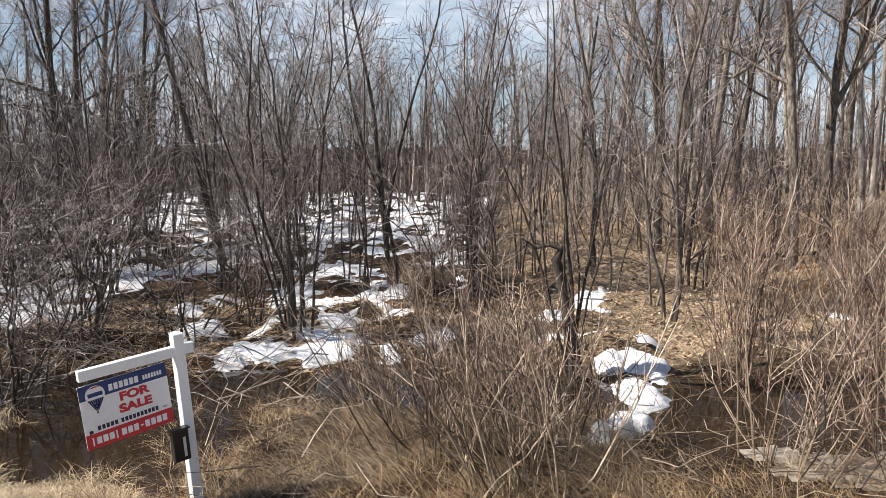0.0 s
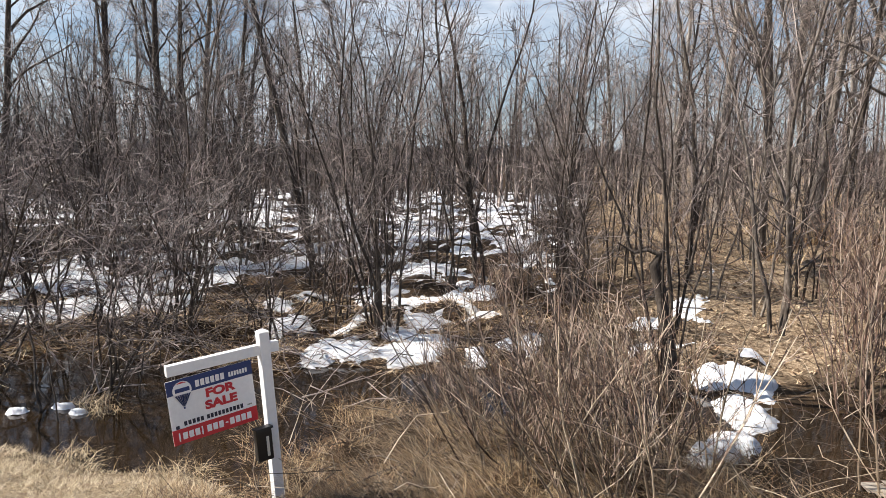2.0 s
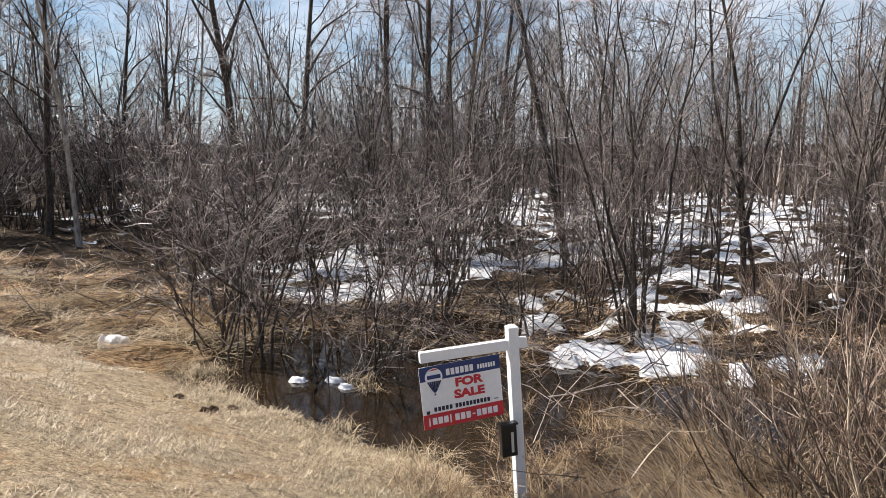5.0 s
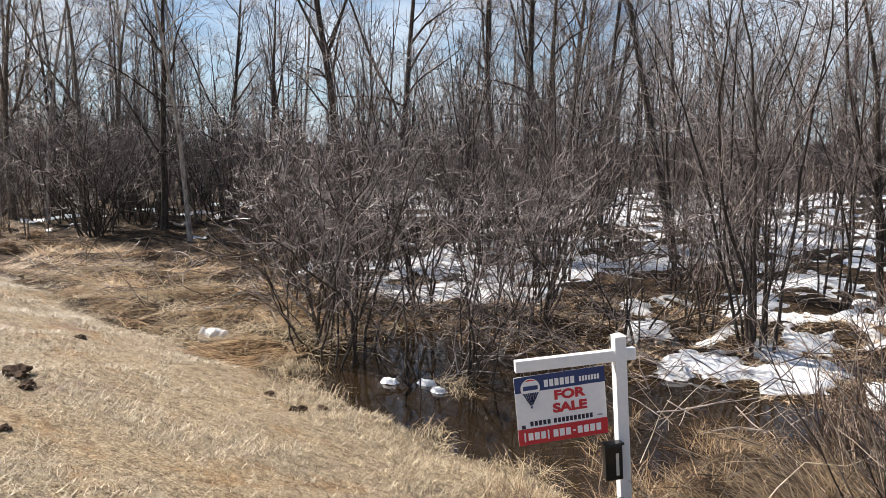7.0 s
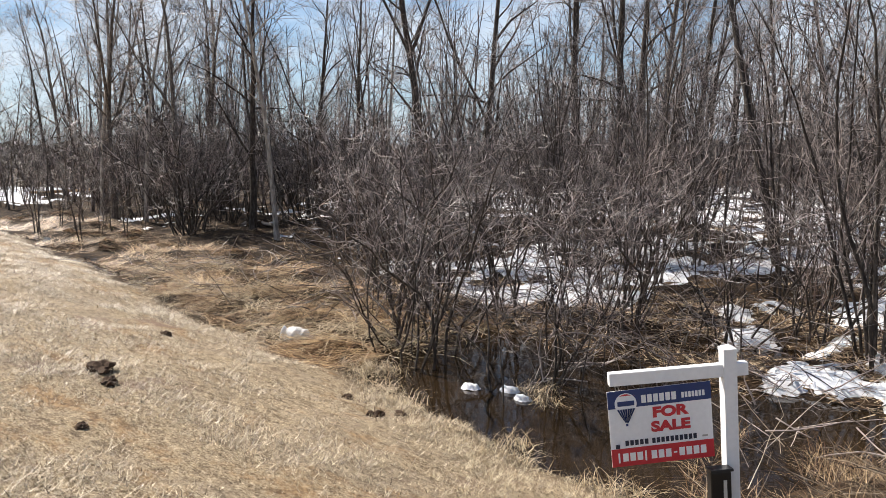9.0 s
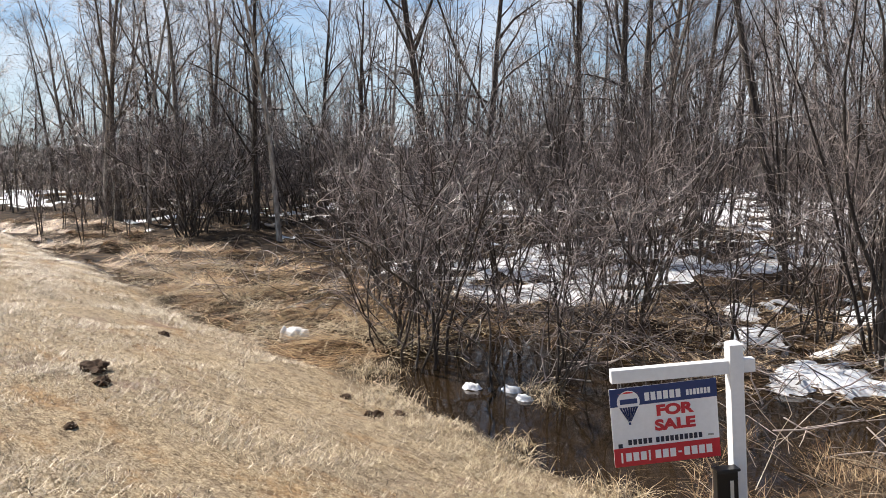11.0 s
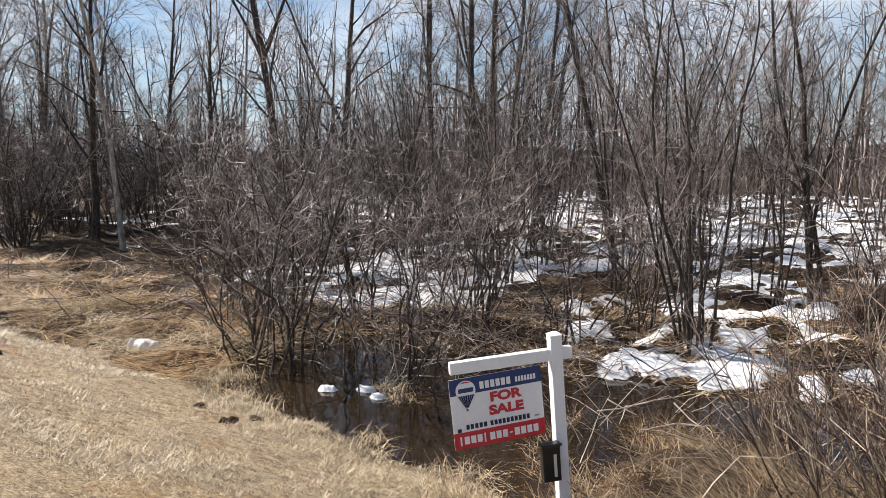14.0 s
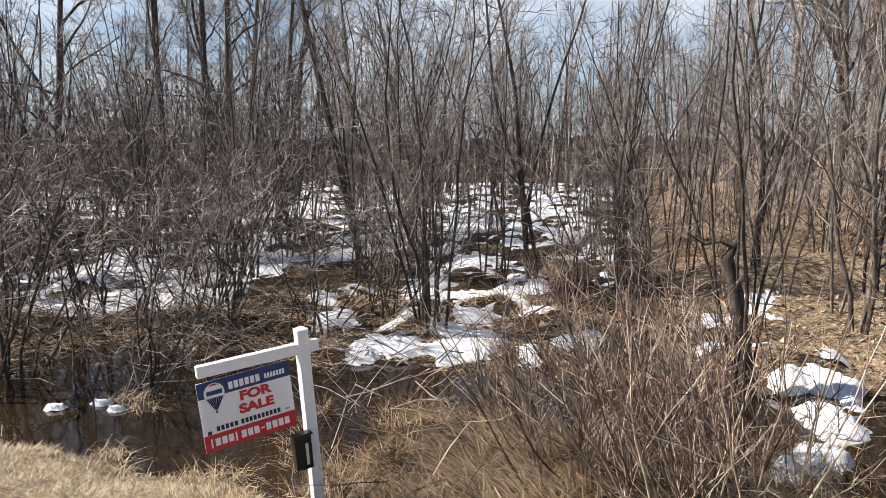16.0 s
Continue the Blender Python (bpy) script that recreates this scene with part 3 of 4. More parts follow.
# alder clumps standing in and beyond the ditch
ALDER = "multi-stemmed bare alder clump with grey-brown twigs standing in wet ground"
alders = [build("alder_clump", 11 + k, on_ground(x, y, 0, s), M_BARK_DARK, M_TWIG_ALDER, ALDER, "shrub", "alder clumps", alder_stems(n, h), "stem")
          for k, (x, y, s, n, h) in enumerate(((-5.7, 5.4, 1.0, 15, 3.2), (-3.9, 5.45, 0.95, 10, 2.9), (-6.6, 6.3, 1.0, 17, 3.3)))]
for x, y, s in ((-7.6, 7.0, 1.0), (-5.2, 9.25, 1.0), (-3.3, 8.4, 0.95), (-4.4, 7.7, 0.9), (-8.6, 7.9, 0.95), (-2.5, 9.4, 0.85), (-6.3, 8.2, 1.0), (-9.6, 9.2, 1.0)):
    copy_thing(rs.choice(alders), on_ground(x, y, rs.uniform(0, 360), s * rs.uniform(0.92, 1.08)))
# the same further in, among the snow
inner = [build("alder_clump", 21 + k, on_ground(x, y, 0, s), M_BARK_DARK, M_TWIG_ALDER, "bare alder clump rising from snowy marsh", "shrub", "alder clumps", alder_stems(n, h, 0.36, 0.019, 8, 4, 3, 1, 0.006), "stem")
         for k, (x, y, s, n, h) in enumerate(((-6.4, 10.8, 1.0, 13, 3.6), (-9.8, 10.9, 1.0, 12, 3.6)))]
for x, y, s in ((-8.6, 12.9, 1.1), (-11.6, 12.6, 1.2), (-11.0, 9.2, 0.95), (-3.0, 14.5, 1.0), (-6.6, 15.2, 1.15), (-12.8, 10.6, 1.05), (0.4, 11.2, 0.8), (-13.6, 12.4, 1.1), (1.2, 9.6, 0.7)):
    copy_thing(rs.choice(inner), on_ground(x, y, rs.uniform(0, 360), s * rs.uniform(0.92, 1.08)))

# the bush beside the far end of the bank and dark thicket past it
build("alder_clump", 31, on_ground(-20.2, 10.0), M_BARK_DARK, M_TWIG_ALDER, "tall dense bare bush of dark upright stems", "shrub", "alder clumps", alder_stems(28, 4.6, 0.25, 0.026, 12, 5, 3, 1, 0.008), "stem")
for x, y, s in ((-30.5, 11.2, 1.25), (-28.2, 12.0, 1.2), (-33.5, 10.5, 1.3), (-25.5, 10.4, 1.05), (-22.6, 12.4, 1.2), (-15.6, 12.4, 1.1), (-17.8, 14.0, 1.2), (-14.6, 15.0, 1.2), (-36.5, 8.9, 1.2), (-39.5, 8.4, 1.3), (-21.0, 14.5, 1.2), (-25.0, 13.5, 1.2)):
    copy_thing(rs.choice(inner), on_ground(x, y, rs.uniform(0, 360), s))

# willow and dogwood bushes close to the bank
WILLOW = "dense bush of thin upright reddish-brown bare stems"
willows = [build("willow_bush", 41 + k, on_ground(x, y), M_TWIG_RED, M_TWIG_RED, WILLOW, "shrub", "willow bushes", willow_stems(n, h, (0, 0), 0.27, 0.0036, 0.0095), "stem", 14)
           for k, (x, y, n, h) in enumerate(((4.1, 6.7, 24, 2.1), (5.0, 5.6, 22, 2.1), (4.6, 8.0, 26, 2.3)))]
for x, y, s in ((5.8, 7.3, 1.0), (6.6, 8.8, 1.05), (6.4, 6.2, 1.0), (7.8, 10.4, 1.1), (7.3, 7.4, 1.0), (8.6, 9.0, 1.1), (8.4, 12.6, 1.1), (9.8, 11.5, 1.1), (5.6, 10.4, 0.8)):
    copy_thing(rs.choice(willows), on_ground(x, y, rs.uniform(0, 360), s))
TAN = "bush of thin slanting tan and brown stems on the ditch bank"
tans = [build("bank_shrub", 51 + k, on_ground(x, y), M_TWIG_TAN, M_TWIG_RED, TAN, "shrub", "bank shrubs", willow_stems(n, h, lean, 0.42, 0.0036, 0.0085), "stem", 14)
        for k, (x, y, n, h, lean) in enumerate(((1.25, 4.0, 34, 1.75, (-0.25, 0.05)), (3.55, 4.35, 24, 2.0, (0.05, 0.0))))]
for x, y, s, k in ((0.5, 4.5, 0.9, 0), (1.75, 4.9, 0.95, 0), (0.9, 5.4, 0.9, 0), (4.7, 4.4, 1.0, 1), (1.4, 6.1, 0.8, 0), (-0.1, 5.6, 0.6, 0)):
    copy_thing(tans[k], on_ground(x, y, rs.uniform(-40, 40), s))

# single trees
build("leaning_tree", 61, on_ground(-4.72, 15.0), M_BARK_DARK, M_TWIG, "dark leaning trunk of a bare tree", "tree", "",
      lambda rng: [dict(p=(0, 0, -0.1), d=(-0.235, 0.02, 1), length=11.0, radius=0.105, n=14, wobble=0.010, lift=0.006, branches=30, start=0.36, spread=0.9, blen=2.4, sub=10, tlen=0.7, thin=0.005, sides=8, tn=2, sweep=0.12)])
build("multi_stem_tree", 62, on_ground(-1.55, 8.45), M_BARK_DARK, M_TWIG, "bare small tree of several slender stems in snow", "tree", "", sapling_stems(6.2, 0.024, 11, 26, 0.12, 8, 0.0038, 0.18), "stem")
build("slender_tree", 63, on_ground(-0.54, 12.7), M_BARK_DARK, M_TWIG, "slender bare tree with paired straight stems", "tree", "", sapling_stems(9.5, 0.055, 3, 58, 0.03, 10, 0.0045), "stem")
build("slope_tree", 64, on_ground(3.98, 9.2), M_BARK, M_TWIG, "bare grey tree at the foot of the leafy rise", "tree", "", sapling_stems(9.0, 0.042, 3, 40, 0.05, 8), "stem")
build("slope_tree", 65, on_ground(3.5, 13.4), M_BARK_DARK, M_TWIG, "bare tree with two stems on leaf litter", "tree", "", sapling_stems(9.0, 0.055, 2, 44, 0.04, 8), "stem")


def broken_tree():
    rng = np.random.RandomState(66)
    wood, fine = Tubes(), Tubes()
    wood.add(np.array([(0.08, 0, -0.1), (0.05, 0, 0.3), (-0.02, 0.02, 0.8), (-0.1, 0, 1.25), (-0.2, 0.02, 1.6), (-0.12, 0, 1.78)]), np.array([0.12, 0.095, 0.08, 0.072, 0.06, 0.025]), 7)
    wood.add(np.array([(-0.12, 0, 1.72), (-0.28, 0.0, 1.78), (-0.42, 0.02, 1.74), (-0.6, 0, 1.85)]), np.array([0.03, 0.026, 0.02, 0.008]), 5)
    for k in range(7):
        a = rng.uniform(0, 6.28)
        grow(rng, wood, fine, p=(0.06 * math.cos(a), 0.06 * math.sin(a), rng.uniform(0, 0.5)), d=(0.2 * math.cos(a) - 0.05, 0.2 * math.sin(a), 1), length=rng.uniform(3.0, 5.4), radius=rng.uniform(0.014, 0.026), n=9, wobble=0.07, lift=0.04,
             branches=14, start=0.25, spread=0.8, blen=0.9, sub=5, tlen=0.35, thin=0.0034, sides=5)
    ob = thing("broken_tree", on_ground(2.1, 6.85), "gnarled dark broken trunk with thin living shoots", "tree")
    wood.object("trunk", M_BARK_DARK, ob, smooth=True)
    tagged(fine.object("crown", M_TWIG, ob), kind="stuff")


broken_tree()

# taller woods: a few built, the rest copied
WOOD = "tall bare deciduous tree with grey bark and fine branches"
talls = [forest_tree(71, on_ground(-16.9, 10.85), M_ASPEN, "pale-barked bare aspen beside the ditch", 13, 0.078, 0, 0.3, -0.02, (17, 6, 6), M_TWIG),
         forest_tree(72, on_ground(-13.5, 20.5), M_BARK_DARK, WOOD, 13, 0.15, 2, 0.25, 0.0, (13, 7, 6), M_TWIG),
         forest_tree(73, on_ground(-10.2, 22.5), M_BARK_DARK, WOOD, 12, 0.12, 1, 0.2, 0.03, (15, 7, 6), M_TWIG),
         forest_tree(74, on_ground(9.5, 24.0), M_BARK_SUNLIT, WOOD, 14, 0.13, 1, 0.3, 0.0, (15, 7, 6), M_TWIG_PALE),
         forest_tree(75, on_ground(10.8, 31.0), M_ASPEN, "pale-barked bare aspen among grey trees", 15, 0.12, 0, 0.35, 0.0, (18, 6, 6), M_TWIG_PALE),
         forest_tree(76, on_ground(12.5, 20.5), M_BARK, "grey bare tree on the leafy rise", 13, 0.14, 2, 0.25, -0.03, (12, 7, 6), M_TWIG_PALE)]
thins = [build("sapling", 81 + k, on_ground(x, y), M_BARK, M_TWIG, "thin bare sapling with upswept twigs", "tree", "saplings", sapling_stems(h, r, n, 26, f), "stem")
         for k, (x, y, h, r, n, f) in enumerate(((-2.3, 16.0, 6.5, 0.036, 1, 0.1), (1.4, 17.5, 6.0, 0.03, 2, 0.14), (-7.4, 14.0, 5.0, 0.028, 2, 0.16)))]


clumps = [build("sapling_clump", 83 + k, on_ground(x, y), M_BARK_DARK, M_TWIG, "clump of slender bare saplings with dense fine twigs", "tree", "sapling clumps", sapling_stems(h, 0.022, n, 19, f, 7, 0.0045, 0.22), "stem")
          for k, (x, y, h, n, f) in enumerate(((1.2, 11.4, 5.6, 7, 0.11), (-3.9, 11.8, 6.2, 6, 0.09)))]
pale_thin = build("sapling", 86, on_ground(5.2, 15.0), M_BARK_SUNLIT, M_TWIG_PALE, "thin bare sapling with sunlit-toned bark on brown leaves", "tree", "saplings", sapling_stems(5.6, 0.03, 2, 26, 0.15), "stem")


def scatter(protos, count, box, size, apart, seed, keep=lambda x, y: True):
    r = random.Random(seed)
    put = []
    tries = 0
    while len(put) < count and tries < 6000:
        tries += 1
        x, y = r.uniform(box[0], box[1]), r.uniform(box[2], box[3])
        if not keep(x, y) or any((x - a) ** 2 + (y - b) ** 2 < apart * apart for a, b in put):
            continue
        put.append((x, y))
        copy_thing(r.choice(protos), on_ground(x, y, r.uniform(0, 360), r.uniform(*size)))


# trunks that stand out, then the rest of the woods
dark = [talls[1], talls[2], talls[3], talls[2]]
for k, places in ((4, ((6.0, 22.0, 1.0), (10.6, 16.2, 0.8))), (5, ((5.4, 15.2, 0.85), (8.6, 13.9, 0.9), (8.5, 23.4, 0.9))), (3, ((7.3, 17.5, 0.95), (7.7, 13.4, 0.9), (10.4, 20.6, 0.85), (-21.5, 10.2, 0.75))),
                  (2, ((8.6, 19.2, 0.9), (-19.1, 11.4, 0.9), (-20.8, 15.0, 0.85), (-13.5, 15.7, 1.0), (-9.9, 18.2, 0.95), (-11.1, 23.2, 0.8))),
                  (1, ((4.5, 20.5, 0.6), (-19.1, 15.7, 0.7), (-14.1, 13.8, 0.95), (-9.4, 16.4, 0.9))), (0, ((-24.8, 10.6, 0.95), (-28.2, 10.4, 0.9), (-20.7, 18.4, 1.0)))):
    for x, y, size in places:
        copy_thing(talls[k], on_ground(x, y, rs.uniform(0, 360), size))
scatter(dark, 14, (-38, -8, 22, 40), (0.75, 1.1), 3.0, 1)
scatter(talls, 16, (-60, -24, 9, 17), (0.7, 1.0), 2.6, 2, lambda x, y: y > 9 - 0.1 * (x + 20))
scatter([talls[4], talls[3], talls[4], talls[5]], 27, (6, 34, 22, 46), (0.8, 1.1), 2.4, 3, lambda x, y: y > 14 + 0.25 * abs(x - 8))
scatter(dark, 12, (-9, 7, 30, 52), (0.5, 0.8), 2.8, 4)
scatter(clumps, 22, (-11, 5.5, 10.5, 20), (0.75, 1.15), 1.9, 11, lambda x, y: abs(x + 0.025 * y) > 0.9 and abs(x + 1.9) > 0.6)
scatter(thins, 38, (-26, 6, 10.5, 32), (0.6, 1.2), 1.0, 5, lambda x, y: abs(x + 0.025 * y) > 0.7)
scatter([pale_thin], 38, (2.5, 18, 9.5, 28), (0.6, 1.2), 0.9, 6)
scatter(inner, 12, (4, 18, 13, 26), (0.8, 1.2), 1.6, 16)
scatter(inner, 9, (-62, -38, 8.5, 16), (0.9, 1.3), 2.0, 14)
scatter(thins, 16, (-64, -34, 9, 20), (0.9, 1.4), 1.6, 15)
scatter(thins, 12, (-27, -20, 6.6, 9.5), (0.4, 0.7), 0.6, 8, lambda x, y: y > 6.5)
scatter(inner, 26, (-32, 5, 15, 36), (0.9, 1.4), 1.5, 9, lambda x, y: abs(x + 0.025 * y) > 1.5)
scatter(inner, 16, (-36, -17, 11.5, 19), (0.9, 1.35), 1.7, 17)
scatter(inner, 11, (-76, -44, 15, 30), (1.4, 1.9), 2.4, 19)
scatter(thins, 18, (-32, -15, 11.5, 19), (0.9, 1.5), 1.2, 18)
scatter(willows, 10, (-3, 9, 10, 20), (0.5, 0.8), 1.2, 10)


def far_trees(seed, count, near, deep, limbs, name, label, material, height):
    """Woods too far off to count: one mesh."""
    rng = np.random.RandomState(seed)
    base = Tubes()
    protos = []
    for k in range(8):
        t = Tubes()
        h = height * rng.uniform(0.7, 1.1)
        line = bend(rng, (0, 0, -0.3), (rng.normal(0, 0.03), rng.normal(0, 0.03), 1), h, 4, 0.03)
        t.add(line, np.linspace(0.11, 0.02, 5), 3)
        for _ in range(limbs):
            u = 0.15 + 0.85 * rng.rand()
            q = line[0] + (line[-1] - line[0]) * u
            a = rng.uniform(0, 6.28)
            ln = (1.2 - 0.8 * u) * h * 0.22
            br = bend(rng, q, (math.cos(a), math.sin(a), rng.uniform(0.4, 1.6)), ln, 2, 0.2, 0.1)
            t.add(br, np.array([0.026, 0.016, 0.008]), 3)
        protos.append(t.arrays())
    vs, fs, c = [], [], 0
    for k in range(count):
        ang = rng.uniform(-1.25, 1.0)
        d = near + deep * rng.rand() ** 1.3
        x, y = d * math.sin(ang), d * math.cos(ang)
        v, f = protos[k % 8]
        a, s = rng.uniform(0, 6.28), rng.uniform(0.7, 1.2)
        ca, sa = math.cos(a), math.sin(a)
        z = float(ground_z(x, y))
        vs.append(np.stack([x + s * (v[:, 0] * ca - v[:, 1] * sa), y + s * (v[:, 0] * sa + v[:, 1] * ca), z + s * v[:, 2]], -1))
        fs.append(f + c)
        c += len(v)
    return tagged(quads(name, np.concatenate(vs), np.concatenate(fs), material), label, "woods", kind="stuff")


far_trees(5, 600, 44, 70, 22, "far_woods", "distant grey-brown bare woods", M_FAR, 11.0)
far_trees(6, 1000, 34, 60, 10, "far_thicket", "distant bare brush thicket", M_FAR, 3.6)


def hill():
    """Distance: the wooded skyline far behind the near woods."""
    rng = np.random.RandomState(8)
    v, f = [], []
    n = 240
    for k in range(n):
        a = -1.7 + 3.3 * k / (n - 1)
        x, y = 150 * math.sin(a), 150 * math.cos(a)
        v += [(x, y, -1.0), (x, y, 4.8 + rng.uniform(-0.8, 0.8)), (x * 1.15, y * 1.15, 4.5)]
    for k in range(n - 1):
        i = 3 * k
        f += [(i, i + 3, i + 4, i + 1), (i + 1, i + 4, i + 5, i + 2)]
    tagged(mesh_object("backdrop", v, f, plain("far_skyline", (0.19, 0.16, 0.145), 0.95, 0.1, 0.5, 2.0)), "hazy grey-brown wooded skyline", "backdrop", kind="structure")


hill()

# ---------------------------------------------------------------- grasses and litter


def blades(name, material, label, category, rng, x, y, length, lean, width, segs=2, sink=0.01, flop=0.9, heading=None, floor=-0.05):
    """Dry blades rooted on the ground, each bent over."""
    n = len(x)
    z0 = np.maximum(ground_z(x, y), floor) - sink
    a = rng.uniform(0, 2 * np.pi, n) if heading is None else heading
    d = np.stack([np.cos(a), np.sin(a)], -1)
    w = np.stack([-d[:, 1], d[:, 0], np.zeros(n)], -1) * (width * rng.uniform(0.6, 1.4, n))[:, None]
    rows = []
    for k in range(segs + 1):
        t = k / segs
        ang = lean + flop * t * rng.uniform(0.6, 1.2, n)
        out = length * t * np.sin(np.minimum(ang, 1.6))
        up = length * t * np.cos(np.minimum(ang, 1.6)) + 0.015 * t
        c = np.stack([x + d[:, 0] * out, y + d[:, 1] * out, z0 + up], -1)
        rows.append((c, w * (1 - 0.9 * t)))
    v = np.stack([p for c, ww in rows for p in (c - ww, c + ww)], 1).reshape(-1, 3)
    if segs == 1:
        v = np.stack([rows[0][0] - rows[0][1], rows[0][0] + rows[0][1], rows[1][0]], 1).reshape(-1, 3)
        return tagged(quads(name, v, np.arange(3 * n).reshape(-1, 3), material), label, category, kind="stuff")
    per = 2 * (segs + 1)
    b = np.arange(n)[:, None] * per
    f = np.concatenate([b + np.array([[2 * k, 2 * k + 1, 2 * k + 3, 2 * k + 2]]) for k in range(segs)], 0)
    return tagged(quads(name, v, f, material), label, category, kind="stuff")


gr = np.random.RandomState(12)
# mown dry grass on the bank, denser towards the camera
n = 380000
gx0 = 1.5 - 26 * gr.rand(n) ** 1.6
gy0 = bank_edge(gx0) - 4.6 * gr.rand(n) ** 1.1 + 0.08
thick_g = smooth_noise(gx0 * 1.1, gy0 * 2.0, 31, 4)
keep_g = gr.rand(n) < 0.60 + 0.95 * thick_g
gx0, gy0, thick_g = gx0[keep_g], gy0[keep_g], thick_g[keep_g]
n = len(gx0)
far_k = 1 + 0.06 * np.abs(gx0)
blades("bank_grass", M_STRAW, "short matted golden dry grass on the bank", "grass", gr, gx0, gy0, gr.uniform(0.025, 0.085, n) * (0.85 + 0.7 * thick_g) * np.sqrt(far_k), gr.uniform(0.75, 1.5, n), 0.0023 * far_k, 1, 0.004, 0.35)
# tufts at the water's edge
cx = np.concatenate([gr.uniform(-9, -1.8, 12), np.array([-5.75, -5.9, -6.05, -6.2, -5.6, -2.1, -2.3, -4.0, -3.7])])
cy = bank_edge(cx) + np.concatenate([gr.normal(0.05, 0.12, 12), np.array([0.35, 0.3, 0.4, 0.25, 0.5, 0.1, 0.0, 1.25, 1.1])])
ex, ey = np.repeat(cx, 90), np.repeat(cy, 90)
ex, ey = ex + gr.normal(0, 0.10, len(ex)), ey + gr.normal(0, 0.08, len(ex))
blades("edge_grass", M_STRAW, "longer pale dry grass tufts along the water's edge", "grass", gr, ex, ey, gr.uniform(0.10, 0.34, len(ex)), gr.uniform(0.3, 1.2, len(ex)), 0.0028, 3, 0.01, 0.9, None, 0.02)
# flattened straw over the ditch below the bank shrubs
n = 30000
sx, sy = gr.uniform(-2.0, 5.0, n), 2.9 + 2.9 * gr.rand(n) ** 1.1
keep_s = (smooth_noise(sx * 1.8, sy * 1.8, 41, 3) > -0.3) & ((sx < 2.7) | (sy < 4.6))
sx, sy = sx[keep_s], sy[keep_s]
n = len(sx)
blades("ditch_straw", M_SEDGE, "tangled brown and tan straw lying over the ditch", "grass", gr, sx, sy, gr.uniform(0.10, 0.42, n), gr.uniform(0.5, 1.4, n), 0.0027, 2, 0.01, 0.5, gr.normal(2.4, 1.3, n), 0.0)
# long pale straw bent over beside the sign
n = 2600
bx, by = gr.uniform(-0.9, 2.6, n), gr.uniform(3.5, 5.3, n)
ok = smooth_noise(bx * 1.3, by * 1.3, 45, 3) > -0.15
bx, by = bx[ok], by[ok]
blades("leaning_straw", M_STALK, "long pale dead stalks bent over the ditch bank", "grass", gr, bx, by, gr.uniform(0.3, 0.8, len(bx)), gr.uniform(0.6, 1.2, len(bx)), 0.0026, 3, 0.01, 0.5, gr.normal(2.9, 0.45, len(bx)), 0.0)
# matted reed straw where the ditch closes, further along
n = 30000
sx = -5.5 - 26 * gr.rand(n) ** 1.35
sy = bank_edge(sx) + 0.1 + 3.1 * gr.rand(n)
keep_s = (smooth_noise(sx * 0.9, sy * 1.9, 42, 3) > -0.02) & (ground_z(sx, sy) > -0.06) & (np.hypot(sx + 7.7, sy - 5.0) > 0.55)
sx, sy = sx[keep_s], sy[keep_s]
n = len(sx)
blades("reed_mat", M_REED, "flattened golden reed straw heaped on wet ground", "grass", gr, sx, sy, gr.uniform(0.25, 0.8, n), gr.uniform(1.2, 1.56, n), 0.0045 + 0.0003 * np.abs(sx), 2, 0.0, 0.14, 3.0 * smooth_noise(sx * 0.5, sy * 0.8, 43, 3) + gr.normal(0.2, 0.5, n), 0.015)
cx, cy = gr.uniform(-15, -6.2, 60), gr.uniform(0.1, 2.4, 60)
hx, hy = np.repeat(cx, 70) + gr.normal(0, 0.3, 4200), np.repeat(bank_edge(cx) + cy, 70) + gr.normal(0, 0.16, 4200)
blades("reed_heap", M_STRAW, "pale heaps of broken reed straw", "grass", gr, hx, hy, gr.uniform(0.25, 0.8, 4200), gr.uniform(1.05, 1.5, 4200), 0.0055, 3, 0.0, 0.3, gr.normal(0.1, 1.2, 4200), 0.04)
# sedge tussocks on the marsh, and along its edge
n = 1100
tx, ty = np.concatenate([-26 + 34 * gr.rand(n), -9 + 11 * gr.rand(800)]), np.concatenate([7.0 + 22 * gr.rand(n) ** 1.4, 6.6 + 4.5 * gr.rand(800)])
ok = (ty > marsh_edge(tx) - 0.1) & (ground_z(tx, ty) > 0.0)
tx, ty = np.repeat(tx[ok], 44), np.repeat(ty[ok], 44)
tx, ty = tx + gr.normal(0, 0.16, len(tx)), ty + gr.normal(0, 0.16, len(ty))
blades("marsh_sedge", M_LITTER, "brown dead sedge tussocks on the marsh floor", "grass", gr, tx, ty, gr.uniform(0.10, 0.34, len(tx)), gr.uniform(0.5, 1.4, len(tx)), 0.005 + 0.0005 * ty, 1)
# tall dry grass standing behind the willow bushes
n = 12000
mx, my = 5.5 + 12 * gr.rand(n), 10.5 + 9 * gr.rand(n)
ok = smooth_noise(mx * 0.4, my * 0.4, 44, 3) > -0.1 - 0.05 * (mx - 8)
mx, my = mx[ok], my[ok]
blades("meadow_grass", M_REED, "tall pale russet dry grass standing behind bushes", "grass", gr, mx, my, gr.uniform(0.35, 0.95, len(mx)), gr.uniform(0.05, 0.5, len(mx)), 0.007, 2, 0.01, 0.6)
